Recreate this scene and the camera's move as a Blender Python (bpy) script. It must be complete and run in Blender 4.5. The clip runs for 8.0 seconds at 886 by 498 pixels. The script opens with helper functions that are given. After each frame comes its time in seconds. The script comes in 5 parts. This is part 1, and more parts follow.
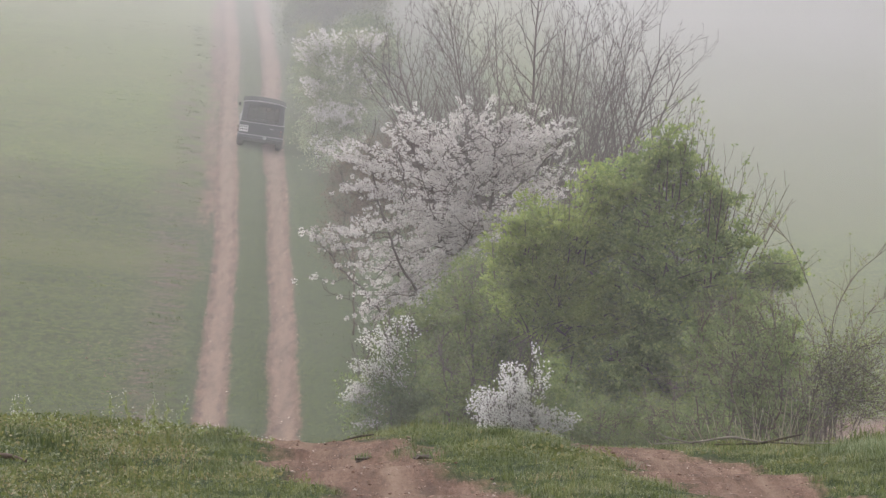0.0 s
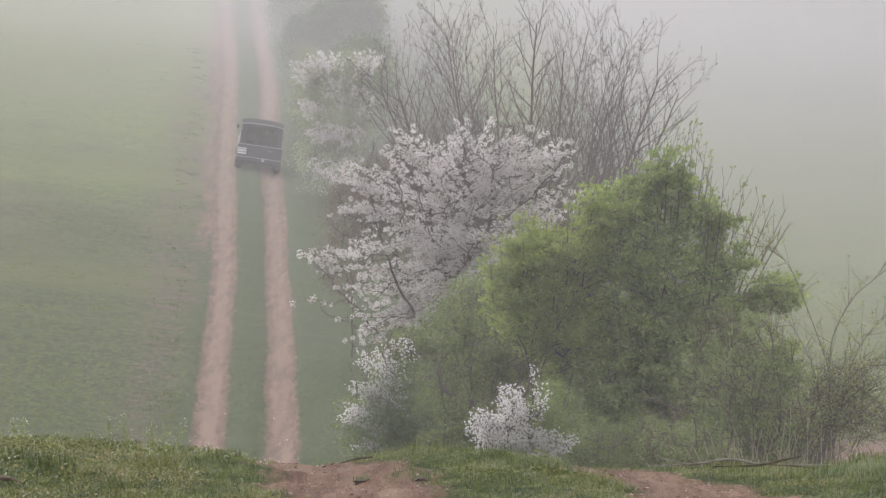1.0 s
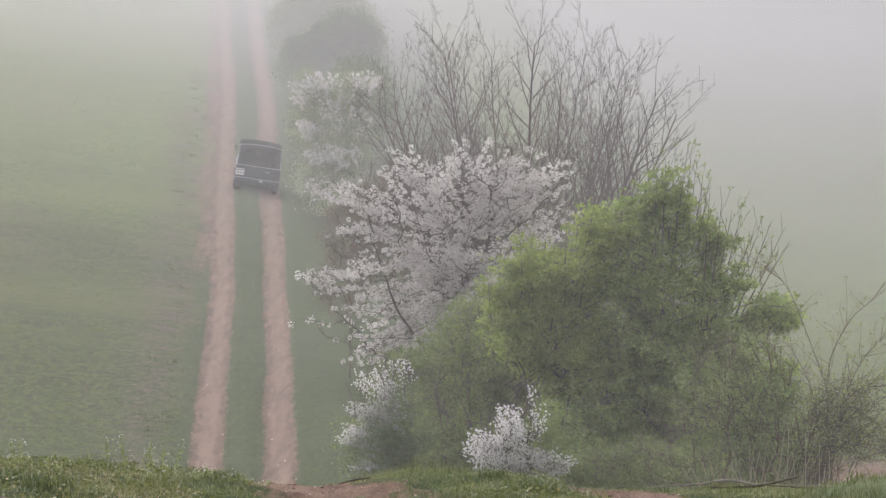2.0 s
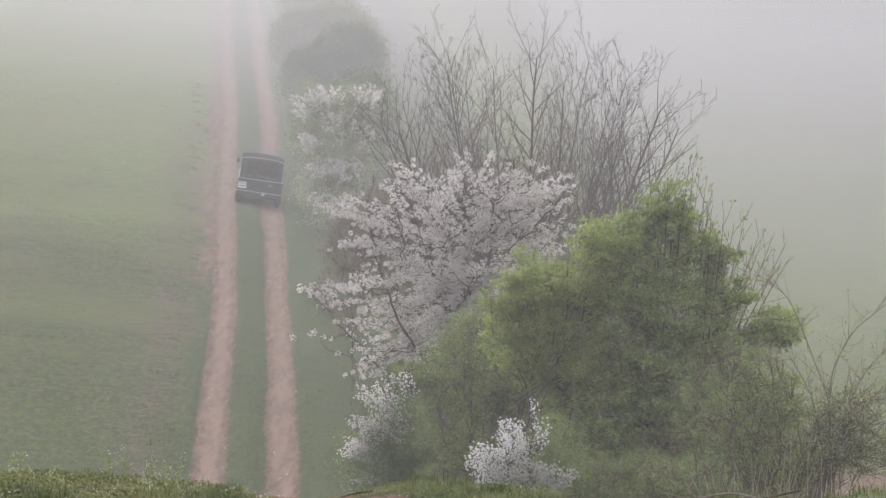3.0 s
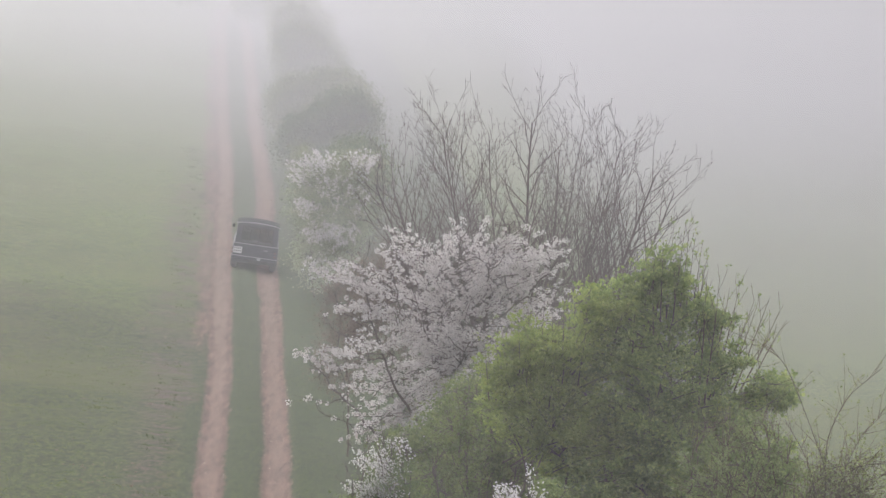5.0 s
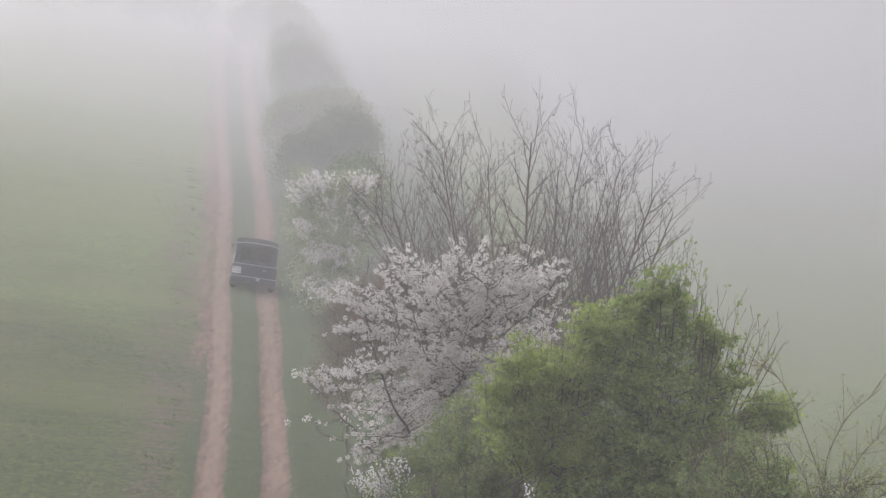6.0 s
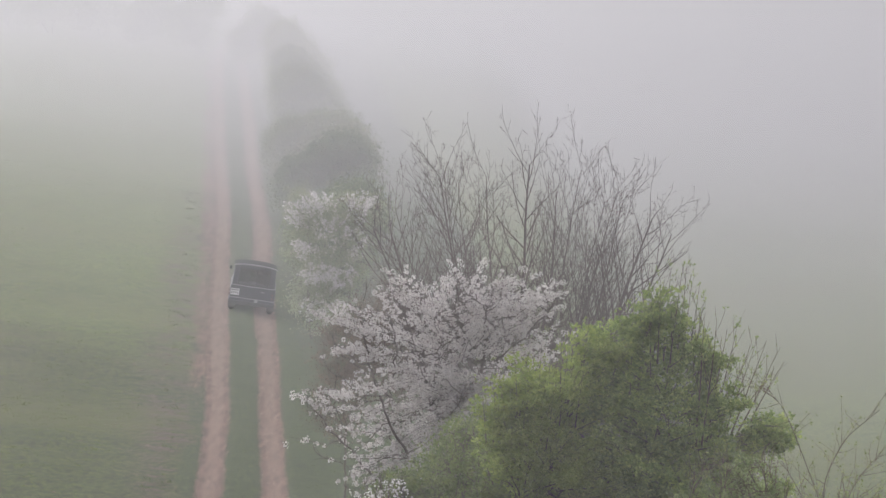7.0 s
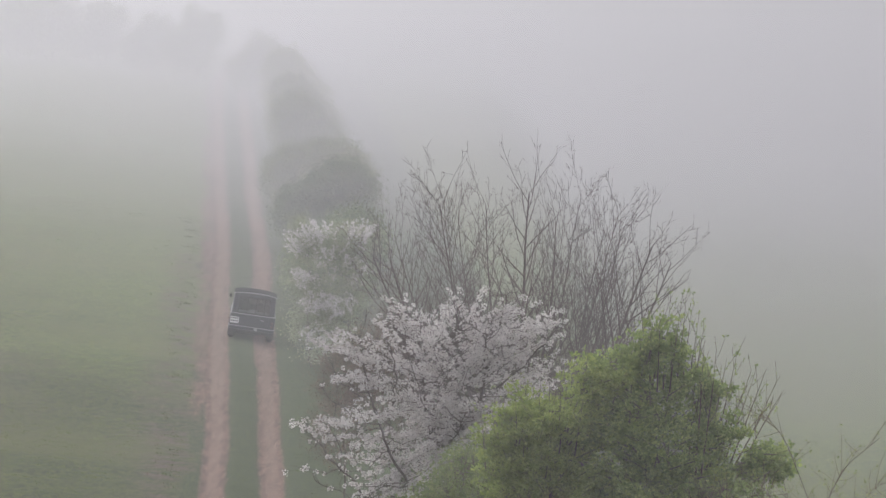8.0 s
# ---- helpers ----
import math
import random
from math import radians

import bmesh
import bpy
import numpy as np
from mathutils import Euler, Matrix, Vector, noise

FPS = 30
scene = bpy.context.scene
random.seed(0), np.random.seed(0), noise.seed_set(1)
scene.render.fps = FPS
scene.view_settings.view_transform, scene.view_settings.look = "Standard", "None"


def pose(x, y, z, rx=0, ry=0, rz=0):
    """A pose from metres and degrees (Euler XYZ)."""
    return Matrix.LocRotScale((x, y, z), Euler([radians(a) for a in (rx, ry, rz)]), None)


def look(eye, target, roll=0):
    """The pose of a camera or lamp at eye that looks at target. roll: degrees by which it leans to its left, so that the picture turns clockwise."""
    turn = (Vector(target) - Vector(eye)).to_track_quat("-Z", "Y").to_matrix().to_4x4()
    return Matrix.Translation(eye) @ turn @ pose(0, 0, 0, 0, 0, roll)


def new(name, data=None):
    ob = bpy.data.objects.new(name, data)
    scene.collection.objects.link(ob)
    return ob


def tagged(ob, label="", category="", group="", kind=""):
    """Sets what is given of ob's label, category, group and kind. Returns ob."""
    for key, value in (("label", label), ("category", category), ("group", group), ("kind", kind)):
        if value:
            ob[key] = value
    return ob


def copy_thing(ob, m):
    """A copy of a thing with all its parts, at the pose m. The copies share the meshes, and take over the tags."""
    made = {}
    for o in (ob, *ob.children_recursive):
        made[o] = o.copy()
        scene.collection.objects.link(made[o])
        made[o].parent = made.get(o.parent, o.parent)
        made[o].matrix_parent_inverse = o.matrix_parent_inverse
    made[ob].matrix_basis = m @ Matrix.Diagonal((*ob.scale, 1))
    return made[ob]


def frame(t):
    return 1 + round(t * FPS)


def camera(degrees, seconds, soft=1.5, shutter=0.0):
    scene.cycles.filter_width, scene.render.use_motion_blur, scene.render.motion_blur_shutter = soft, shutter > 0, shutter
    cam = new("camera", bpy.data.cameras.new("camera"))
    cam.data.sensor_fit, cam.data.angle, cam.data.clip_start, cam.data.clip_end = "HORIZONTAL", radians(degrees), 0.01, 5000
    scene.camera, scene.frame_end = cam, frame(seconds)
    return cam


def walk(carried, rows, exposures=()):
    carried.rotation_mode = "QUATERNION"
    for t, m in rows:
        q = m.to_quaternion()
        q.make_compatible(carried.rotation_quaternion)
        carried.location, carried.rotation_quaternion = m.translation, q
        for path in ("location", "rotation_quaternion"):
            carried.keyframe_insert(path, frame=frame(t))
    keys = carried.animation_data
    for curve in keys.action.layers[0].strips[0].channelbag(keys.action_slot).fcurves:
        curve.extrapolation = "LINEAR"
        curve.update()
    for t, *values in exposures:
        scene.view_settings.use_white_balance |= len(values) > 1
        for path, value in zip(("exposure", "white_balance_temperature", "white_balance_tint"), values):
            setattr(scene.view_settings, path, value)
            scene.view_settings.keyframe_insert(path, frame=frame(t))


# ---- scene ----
# A tripod on a track's crest: the camera only pans and tilts.
EYE = (0.0, 0.0, 1.72)
cam = camera(8.0, 8.0, soft=1.35)
ROWS = [
    (0.0, 88.855, 0.0, 0.0), (0.5, 88.965, -0.001, -0.052), (1.0, 89.056, 0.038, -0.016), (1.5, 89.165, 0.042, -0.040),
    (3.0, 89.365, 0.038, -0.015), (3.5, 89.465, 0.073, -0.049), (4.0, 89.630, 0.069, -0.053), (4.5, 89.817, 0.091, -0.054),
    (6.0, 90.133, 0.067, -0.064), (6.5, 90.236, 0.073, -0.079), (7.0, 90.330, 0.068, -0.080), (7.5, 90.465, 0.059, -0.077),
    (8.0, 90.585, 0.044, -0.083)]
walk(cam, [(t, pose(*EYE, rx, ry, rz)) for t, rx, ry, rz in ROWS],
     exposures=[(0.0, 0.83, 6540, 13.2), (3.5, 0.81, 6420, 14.1), (7.0, 0.57, 6390, 13.8), (8.0, 0.48, 6340, 13.6)])

# ---- light: a misty morning under a closed sky ----
world = bpy.data.worlds.new("misty_sky")
scene.world = world
world.use_nodes = True
wn, wl = world.node_tree.nodes, world.node_tree.links
wn.clear()
sky = wn.new("ShaderNodeTexSky")
sky.sky_type = "NISHITA"
sky.sun_disc = False
sky.sun_elevation, sky.sun_rotation = radians(42), radians(-30)
sky.air_density, sky.dust_density = 1.0, 5.0
pale = wn.new("ShaderNodeHueSaturation")
pale.inputs["Saturation"].default_value = 0.10
bg = wn.new("ShaderNodeBackground")
bg.inputs["Strength"].default_value = 0.15
wo = wn.new("ShaderNodeOutputWorld")
wl.new(sky.outputs[0], pale.inputs["Color"])
cloud = wn.new("ShaderNodeMix")
cloud.data_type = "RGBA"
cloud.inputs[0].default_value = 0.5
cloud.inputs[7].default_value = (6.2, 6.1, 6.4, 1)
wl.new(pale.outputs[0], cloud.inputs[6])
wl.new(cloud.outputs[2], bg.inputs["Color"])
wl.new(bg.outputs[0], wo.inputs["Surface"])

sun_data = bpy.data.lights.new("sun", "SUN")
sun_data.energy, sun_data.angle, sun_data.color = 1.5, radians(35), (1.0, 0.975, 0.985)
sun = new("sun", sun_data)
sun.matrix_world = look((0, 0, 0), (math.sin(radians(30)) * math.cos(radians(42)), -math.cos(radians(30)) * math.cos(radians(42)), -math.sin(radians(42))))

FOG_THIN, FOG_THICK, FOG_LEAN = 0.0012, 0.0163, 0.50


# ---- small tools ----
def lattice(ix, iy, seed):
    h = np.sin(ix * 127.1 + iy * 311.7 + seed * 74.7) * 43758.5453
    return h - np.floor(h)


def value_noise(x, y, seed=0):
    ix, iy = np.floor(x), np.floor(y)
    fx, fy = x - ix, y - iy
    fx, fy = fx * fx * (3 - 2 * fx), fy * fy * (3 - 2 * fy)
    a, b = lattice(ix, iy, seed), lattice(ix + 1, iy, seed)
    c, d = lattice(ix, iy + 1, seed), lattice(ix + 1, iy + 1, seed)
    return (a * (1 - fx) + b * fx) * (1 - fy) + (c * (1 - fx) + d * fx) * fy - 0.5


def fbm(x, y, seed=0, octaves=4):
    total, gain = 0, 1.0
    for i in range(octaves):
        total = total + gain * value_noise(x * 2 ** i, y * 2 ** i, seed + i)
        gain *= 0.5
    return total


def smooth(a, b, v):
    t = np.clip((v - a) / (b - a), 0, 1)
    return t * t * (3 - 2 * t)


def raw_mesh(name, verts, faces, material, shade_smooth=False):
    """A mesh from arrays of corners and of equal faces (three or four corners each)."""
    verts, faces = np.asarray(verts, np.float32), np.asarray(faces, np.int32)
    me = bpy.data.meshes.new(name)
    k = faces.shape[1]
    me.vertices.add(len(verts))
    me.vertices.foreach_set("co", verts.ravel())
    me.loops.add(faces.size)
    me.loops.foreach_set("vertex_index", faces.ravel())
    me.polygons.add(len(faces))
    me.polygons.foreach_set("loop_start", np.arange(0, faces.size, k, dtype=np.int32))
    me.polygons.foreach_set("loop_total", np.full(len(faces), k, np.int32))
    if shade_smooth:
        me.polygons.foreach_set("use_smooth", np.ones(len(faces), bool))
    me.materials.append(material)
    me.update(calc_edges=True)
    return me


def part(name, bm, material, parent, label=""):
    """One bmesh as one mesh object under a thing or a part."""
    me = bpy.data.meshes.new(name)
    bmesh.ops.recalc_face_normals(bm, faces=bm.faces[:])
    bm.to_mesh(me)
    bm.free()
    me.materials.append(material)
    ob = new(name, me)
    ob.parent = parent
    if label:
        tagged(ob, label)
    return ob


def under(name, me, parent, label=""):
    ob = new(name, me)
    ob.parent = parent
    if label:
        tagged(ob, label)
    return ob


# ---- materials ----
class Nodes:
    def __init__(self, name):
        self.mat = bpy.data.materials.new(name)
        self.mat.use_nodes = True
        self.tree = self.mat.node_tree
        self.tree.nodes.clear()
        self.out = self.add("ShaderNodeOutputMaterial")
        self.bsdf = self.add("ShaderNodeBsdfPrincipled")
        self.link(self.bsdf.outputs[0], self.out.inputs["Surface"])

    def add(self, kind, **values):
        n = self.tree.nodes.new(kind)
        for k, v in values.items():
            setattr(n, k, v)
        return n

    def link(self, a, b):
        self.tree.links.new(a, b)

    def noise(self, scale, detail=4, rough=0.6, vector=None):
        n = self.add("ShaderNodeTexNoise")
        n.inputs["Scale"].default_value, n.inputs["Detail"].default_value, n.inputs["Roughness"].default_value = scale, detail, rough
        if vector is not None:
            self.link(vector, n.inputs["Vector"])
        return n.outputs["Fac"]

    def ramp(self, fac, stops):
        n = self.add("ShaderNodeValToRGB")
        e = n.color_ramp.elements
        while len(e) < len(stops):
            e.new(0.5)
        for el, (p, c) in zip(e, stops):
            el.position, el.color = p, (*c, 1)
        self.link(fac, n.inputs["Fac"])
        return n.outputs["Color"]

    def span(self, value, a, b, c=0.0, d=1.0):
        n = self.add("ShaderNodeMapRange")
        n.interpolation_type = "SMOOTHSTEP"
        for key, v in (("From Min", a), ("From Max", b), ("To Min", c), ("To Max", d)):
            n.inputs[key].default_value = v
        self.link(value, n.inputs["Value"])
        return n.outputs["Result"]

    def mix(self, fac, a, b, how="MIX"):
        n = self.add("ShaderNodeMix", data_type="RGBA", blend_type=how)
        for sock, v in ((n.inputs[0], fac), (n.inputs[6], a), (n.inputs[7], b)):
            if isinstance(v, (int, float)):
                sock.default_value = v
            elif isinstance(v, tuple):
                sock.default_value = (*v, 1)
            else:
                self.link(v, sock)
        return n.outputs[2]

    def math(self, op, a, b):
        n = self.add("ShaderNodeMath", operation=op)
        for sock, v in zip(n.inputs, (a, b)):
            if isinstance(v, (int, float)):
                sock.default_value = v
            else:
                self.link(v, sock)
        return n.outputs[0]

    def position(self):
        return self.add("ShaderNodeNewGeometry").outputs["Position"]

    def island(self):
        return self.add("ShaderNodeNewGeometry").outputs["Random Per Island"]

    def attribute(self, name):
        return self.add("ShaderNodeAttribute", attribute_name=name).outputs["Fac"]

    def bump(self, height, strength, distance):
        n = self.add("ShaderNodeBump")
        n.inputs["Strength"].default_value, n.inputs["Distance"].default_value = strength, distance
        self.link(height, n.inputs["Height"])
        self.link(n.outputs[0], self.bsdf.inputs["Normal"])

    def done(self, color=None, rough=0.8, metal=0.0, spec=0.3):
        if color is not None:
            if isinstance(color, tuple):
                self.bsdf.inputs["Base Color"].default_value = (*color, 1)
            else:
                self.link(color, self.bsdf.inputs["Base Color"])
        if isinstance(rough, (int, float)):
            self.bsdf.inputs["Roughness"].default_value = rough
        else:
            self.link(rough, self.bsdf.inputs["Roughness"])
        self.bsdf.inputs["Metallic"].default_value = metal
        self.bsdf.inputs["Specular IOR Level"].default_value = spec
        return self.mat


def leaf_material(name, stops, through_light=0.45, rough=0.55, single=0.4, patch=3.2):
    """Thin leaves or petals: colour varies from piece to piece and in clumps; some light passes through."""
    n = Nodes(name)
    clump = n.noise(patch, 3, 0.6, n.position())
    tone = n.math("ADD", n.math("MULTIPLY", n.island(), single), n.math("MULTIPLY", n.span(clump, 0.32, 0.68), 1 - single))
    return leafy_surface(n, n.ramp(tone, stops), through_light, rough)


def leafy_surface(n, color, through_light, rough):
    """A thin surface of that colour which lets some light through."""
    n.done(color, rough, 0, 0.25)
    back = n.add("ShaderNodeBsdfTranslucent")
    n.link(color, back.inputs["Color"])
    mixed = n.add("ShaderNodeMixShader")
    mixed.inputs[0].default_value = through_light
    n.link(n.bsdf.outputs[0], mixed.inputs[1])
    n.link(back.outputs[0], mixed.inputs[2])
    n.link(mixed.outputs[0], n.out.inputs["Surface"])
    return n.mat


def bark_material(name, dark, light):
    n = Nodes(name)
    p = n.position()
    grain = n.noise(9.0, 5, 0.7, p)
    n.bump(n.noise(40.0, 4, 0.6, p), 0.4, 0.01)
    return n.done(n.ramp(grain, [(0.3, dark), (0.7, light)]), 0.9, 0, 0.15)


def ground_material():
    """Young crop, verge grass, bare red earth: mixed by the soil, verge and worn masks of the sheet, broken up by noise."""
    n = Nodes("hill_ground")
    p = n.position()
    soil, verge, worn = n.attribute("soil"), n.attribute("verge"), n.attribute("worn")
    big, mid, fine, tiny = n.noise(0.07, 4, 0.6, p), n.noise(0.9, 5, 0.65, p), n.noise(7.0, 5, 0.7, p), n.noise(60.0, 4, 0.7, p)

    def drawn_out(sx, sy, detail=5, rough=0.75):
        """Noise that is longer along the slope than across it, as tufts, drill rows and wheel marks are."""
        m = n.add("ShaderNodeMapping")
        m.inputs["Scale"].default_value = (sx, sy, sx)
        n.link(p, m.inputs["Vector"])
        return n.noise(1.0, detail, rough, m.outputs[0])

    rows, tufts, marks, blades_ = drawn_out(6.5, 1.8, 5, 0.85), drawn_out(11.0, 1.3, 6, 0.85), drawn_out(5.0, 0.18, 6, 0.75), drawn_out(60.0, 7.0, 4, 0.7)
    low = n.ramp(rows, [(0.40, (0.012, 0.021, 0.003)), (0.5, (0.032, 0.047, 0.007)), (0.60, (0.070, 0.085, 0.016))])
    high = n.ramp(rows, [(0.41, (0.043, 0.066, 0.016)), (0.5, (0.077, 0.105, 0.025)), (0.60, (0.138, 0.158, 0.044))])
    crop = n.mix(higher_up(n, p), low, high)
    crop = n.mix(n.span(big, 0.42, 0.66, 0, 0.45), crop, (0.094, 0.102, 0.032))
    earth_patch = n.math("MULTIPLY", n.span(n.math("ADD", n.math("MULTIPLY", rows, 0.5), n.math("MULTIPLY", mid, 0.5)), 0.46, 0.56), worn)
    crop = n.mix(earth_patch, crop, n.ramp(tufts, [(0.4, (0.042, 0.032, 0.023)), (0.6, (0.115, 0.085, 0.062))]))
    both = n.math("ADD", n.math("MULTIPLY", tufts, 0.7), n.math("MULTIPLY", blades_, 0.3))
    lush = n.ramp(both, [(0.41, (0.011, 0.021, 0.004)), (0.5, (0.026, 0.042, 0.008)), (0.59, (0.060, 0.076, 0.015))])
    green = n.mix(n.span(n.math("ADD", verge, n.math("MULTIPLY", n.math("SUBTRACT", mid, 0.5), 0.7)), 0.3, 0.7), crop, lush)
    ground_tone = n.math("ADD", n.math("MULTIPLY", marks, 0.55), n.math("MULTIPLY", tufts, 0.45))
    earth = n.ramp(ground_tone, [(0.40, (0.056, 0.033, 0.0225)), (0.5, (0.116, 0.071, 0.050)), (0.60, (0.182, 0.121, 0.088))])
    earth = n.mix(n.span(blades_, 0.48, 0.66, 0, 0.55), earth, (0.07838, 0.04518, 0.03103))
    earth = n.mix(n.span(n.math("ADD", soil, n.math("MULTIPLY", n.math("SUBTRACT", marks, 0.5), 0.6)), 0.78, 1.08, 0, 0.6), earth, (0.178, 0.130, 0.092))
    edge = n.math("ADD", soil, n.math("MULTIPLY", n.math("SUBTRACT", mid, 0.5), 0.4))
    edge = n.math("ADD", edge, n.math("MULTIPLY", n.math("SUBTRACT", tufts, 0.5), 0.9))
    color = n.mix(n.span(edge, 0.30, 0.70), green, earth)
    n.bump(n.math("ADD", fine, n.math("MULTIPLY", tiny, 0.5)), 0.7, 0.05)
    return n.done(color, 0.95, 0, 0.1)


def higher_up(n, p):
    """Share of the high crop colours: darker green at the foot of the slope, lighter and yellower above, with an uneven
    edge, and partly so to the right.
    """
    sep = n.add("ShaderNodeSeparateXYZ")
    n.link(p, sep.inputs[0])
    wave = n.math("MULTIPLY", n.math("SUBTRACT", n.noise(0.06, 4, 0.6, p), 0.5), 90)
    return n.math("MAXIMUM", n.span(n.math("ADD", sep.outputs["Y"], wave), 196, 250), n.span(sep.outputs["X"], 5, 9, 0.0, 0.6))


def crop_material():
    n = Nodes("young_crop")
    p = n.position()
    tone = n.math("ADD", n.math("MULTIPLY", n.island(), 0.35), n.math("MULTIPLY", n.span(n.noise(1.3, 4, 0.7, p), 0.32, 0.68), 0.65))
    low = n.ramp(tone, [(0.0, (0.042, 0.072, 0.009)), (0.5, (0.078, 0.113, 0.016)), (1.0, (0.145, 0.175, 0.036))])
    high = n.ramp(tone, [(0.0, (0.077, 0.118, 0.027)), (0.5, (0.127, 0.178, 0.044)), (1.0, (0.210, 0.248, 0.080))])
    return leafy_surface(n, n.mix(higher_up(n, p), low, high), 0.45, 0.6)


def paint_material(name, color, rough=0.45, spec=0.4):
    n = Nodes(name)
    p = n.position()
    dusty = n.mix(n.span(n.noise(3.0, 4, 0.6, p), 0.4, 0.75, 0, 0.35), color, tuple(0.5 * c + 0.05 for c in color))
    n.bump(n.noise(25.0, 3, 0.5, p), 0.05, 0.01)
    return n.done(dusty, rough, 0, spec)


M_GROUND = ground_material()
M_BARK_CHERRY = bark_material("cherry_bark", (0.045, 0.035, 0.032), (0.13, 0.105, 0.095))
M_BARK_GREY = bark_material("grey_brown_bark", (0.065, 0.052, 0.047), (0.17, 0.14, 0.125))
M_BARK_PINK = bark_material("pinkish_brown_bark", (0.06, 0.046, 0.045), (0.165, 0.128, 0.124))
M_BARK_RED = bark_material("reddish_twig_bark", (0.06, 0.044, 0.036), (0.17, 0.13, 0.105))
M_PETAL = leaf_material("white_petals", [(0.0, (0.46, 0.425, 0.405)), (0.5, (0.62, 0.59, 0.57)), (1.0, (0.80, 0.775, 0.755))], 0.3)
M_PETAL_THORN = leaf_material("bright_white_petals", [(0.0, (0.66, 0.65, 0.62)), (0.5, (0.78, 0.77, 0.74)), (1.0, (0.87, 0.86, 0.84))], 0.35)
M_PETAL_BACK = leaf_material("dull_white_petals", [(0.0, (0.5, 0.48, 0.46)), (1.0, (0.78, 0.77, 0.74))], 0.25)
M_LEAF_HAW = leaf_material("hawthorn_leaves", [(0.0, (0.112, 0.158, 0.056)), (0.45, (0.212, 0.281, 0.092)), (0.8, (0.34, 0.412, 0.135)), (1.0, (0.48, 0.525, 0.185))], 0.5, single=0.5)
M_LEAF_LIGHT = leaf_material("fresh_light_leaves", [(0.0, (0.146, 0.197, 0.058)), (0.5, (0.248, 0.310, 0.087)), (1.0, (0.370, 0.420, 0.132))], 0.5)
M_LEAF_OLIVE = leaf_material("olive_leaves", [(0.0, (0.132, 0.165, 0.066)), (0.5, (0.22, 0.2585, 0.1045)), (1.0, (0.363, 0.385, 0.176))], 0.5)
M_LEAF_WILLOW = leaf_material("willow_leaves", [(0.0, (0.105, 0.142, 0.058)), (0.5, (0.185, 0.232, 0.094)), (1.0, (0.31, 0.36, 0.16))], 0.5)
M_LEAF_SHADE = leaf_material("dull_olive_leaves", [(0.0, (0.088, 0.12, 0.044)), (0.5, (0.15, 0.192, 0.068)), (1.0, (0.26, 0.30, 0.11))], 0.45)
M_LEAF_PALE = leaf_material("pale_bud_leaves", [(0.0, (0.20, 0.23, 0.13)), (0.5, (0.30, 0.33, 0.20)), (1.0, (0.42, 0.44, 0.30))], 0.4)
M_STRAW = leaf_material("pale_straw", [(0.0, (0.28, 0.24, 0.15)), (1.0, (0.52, 0.47, 0.34))], 0.2)
M_LEAF_DARK = leaf_material("dark_shrub_leaves", [(0.0, (0.072, 0.1063, 0.046)), (0.6, (0.126, 0.1688, 0.069)), (1.0, (0.204, 0.25, 0.09775))], 0.5)
M_LEAF_BROWN = leaf_material("brown_buds", [(0.0, (0.10, 0.07, 0.055)), (0.6, (0.17, 0.125, 0.10)), (1.0, (0.25, 0.20, 0.15))], 0.4)
M_GRASS = leaf_material("grass_blades", [(0.0, (0.052, 0.074, 0.026)), (0.45, (0.092, 0.117, 0.039)), (0.75, (0.150, 0.166, 0.062)), (1.0, (0.22, 0.215, 0.095))], 0.4, single=0.22, patch=2.0)
M_GRASS_PALE = leaf_material("pale_dewy_grass", [(0.0, (0.11, 0.145, 0.07)), (0.5, (0.20, 0.24, 0.13)), (1.0, (0.33, 0.36, 0.22))], 0.4)
M_GRASS_DRY = leaf_material("dry_grass", [(0.0, (0.1673, 0.1416, 0.06279)), (0.6, (0.245, 0.198, 0.094)), (1.0, (0.33, 0.272, 0.145))], 0.2)
M_HERB = leaf_material("herb_leaves", [(0.0, (0.06, 0.08, 0.028)), (0.45, (0.12, 0.14, 0.048)), (0.75, (0.20, 0.20, 0.08)), (1.0, (0.30, 0.25, 0.13))], 0.35)
M_GRASS_FAR = leaf_material("verge_grass", [(0.0, (0.036, 0.060, 0.011)), (0.6, (0.062, 0.090, 0.016)), (1.0, (0.115, 0.14, 0.031))], 0.4, patch=1.6)
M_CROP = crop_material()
M_CLOD = bark_material("earth_clods", (0.08, 0.06, 0.045), (0.22, 0.16, 0.12))


def crumb_material():
    n = Nodes("earth_crumbs")
    n.bump(n.noise(120.0, 3, 0.6, n.position()), 0.3, 0.004)
    return n.done(n.ramp(n.island(), [(0.0, (0.11, 0.07, 0.052)), (0.35, (0.2, 0.13, 0.10)), (0.8, (0.30, 0.21, 0.165)), (1.0, (0.48, 0.41, 0.36))]), 0.9, 0, 0.15)


M_STONE = crumb_material()


# ---- the hill ----
ALONG = [-462.3, -92.5, 0.0, 18.5, 30.0, 35.8, 40.4, 50.9, 69.3, 92.5, 111.0, 127.1, 143.3, 157.2, 196.5, 233.5, 249.6, 279.7, 335.2, 393.0, 462.3, 601.0, 924.6, 2080.3]
RISE = [3.45, 0.46, 0.023, 0.0, 0.0, -0.057, -0.345, -1.552, -3.45, -4.83, -5.313, -5.382, -5.083, -4.427, -2.3, 0.575, 2.07, 4.657, 8.625, 13.225, 18.63, 28.75, 51.75, 126.5]
SLOPES = [0.0] + [(RISE[i + 1] - RISE[i - 1]) / (ALONG[i + 1] - ALONG[i - 1]) for i in range(1, len(RISE) - 1)] + [0.065]


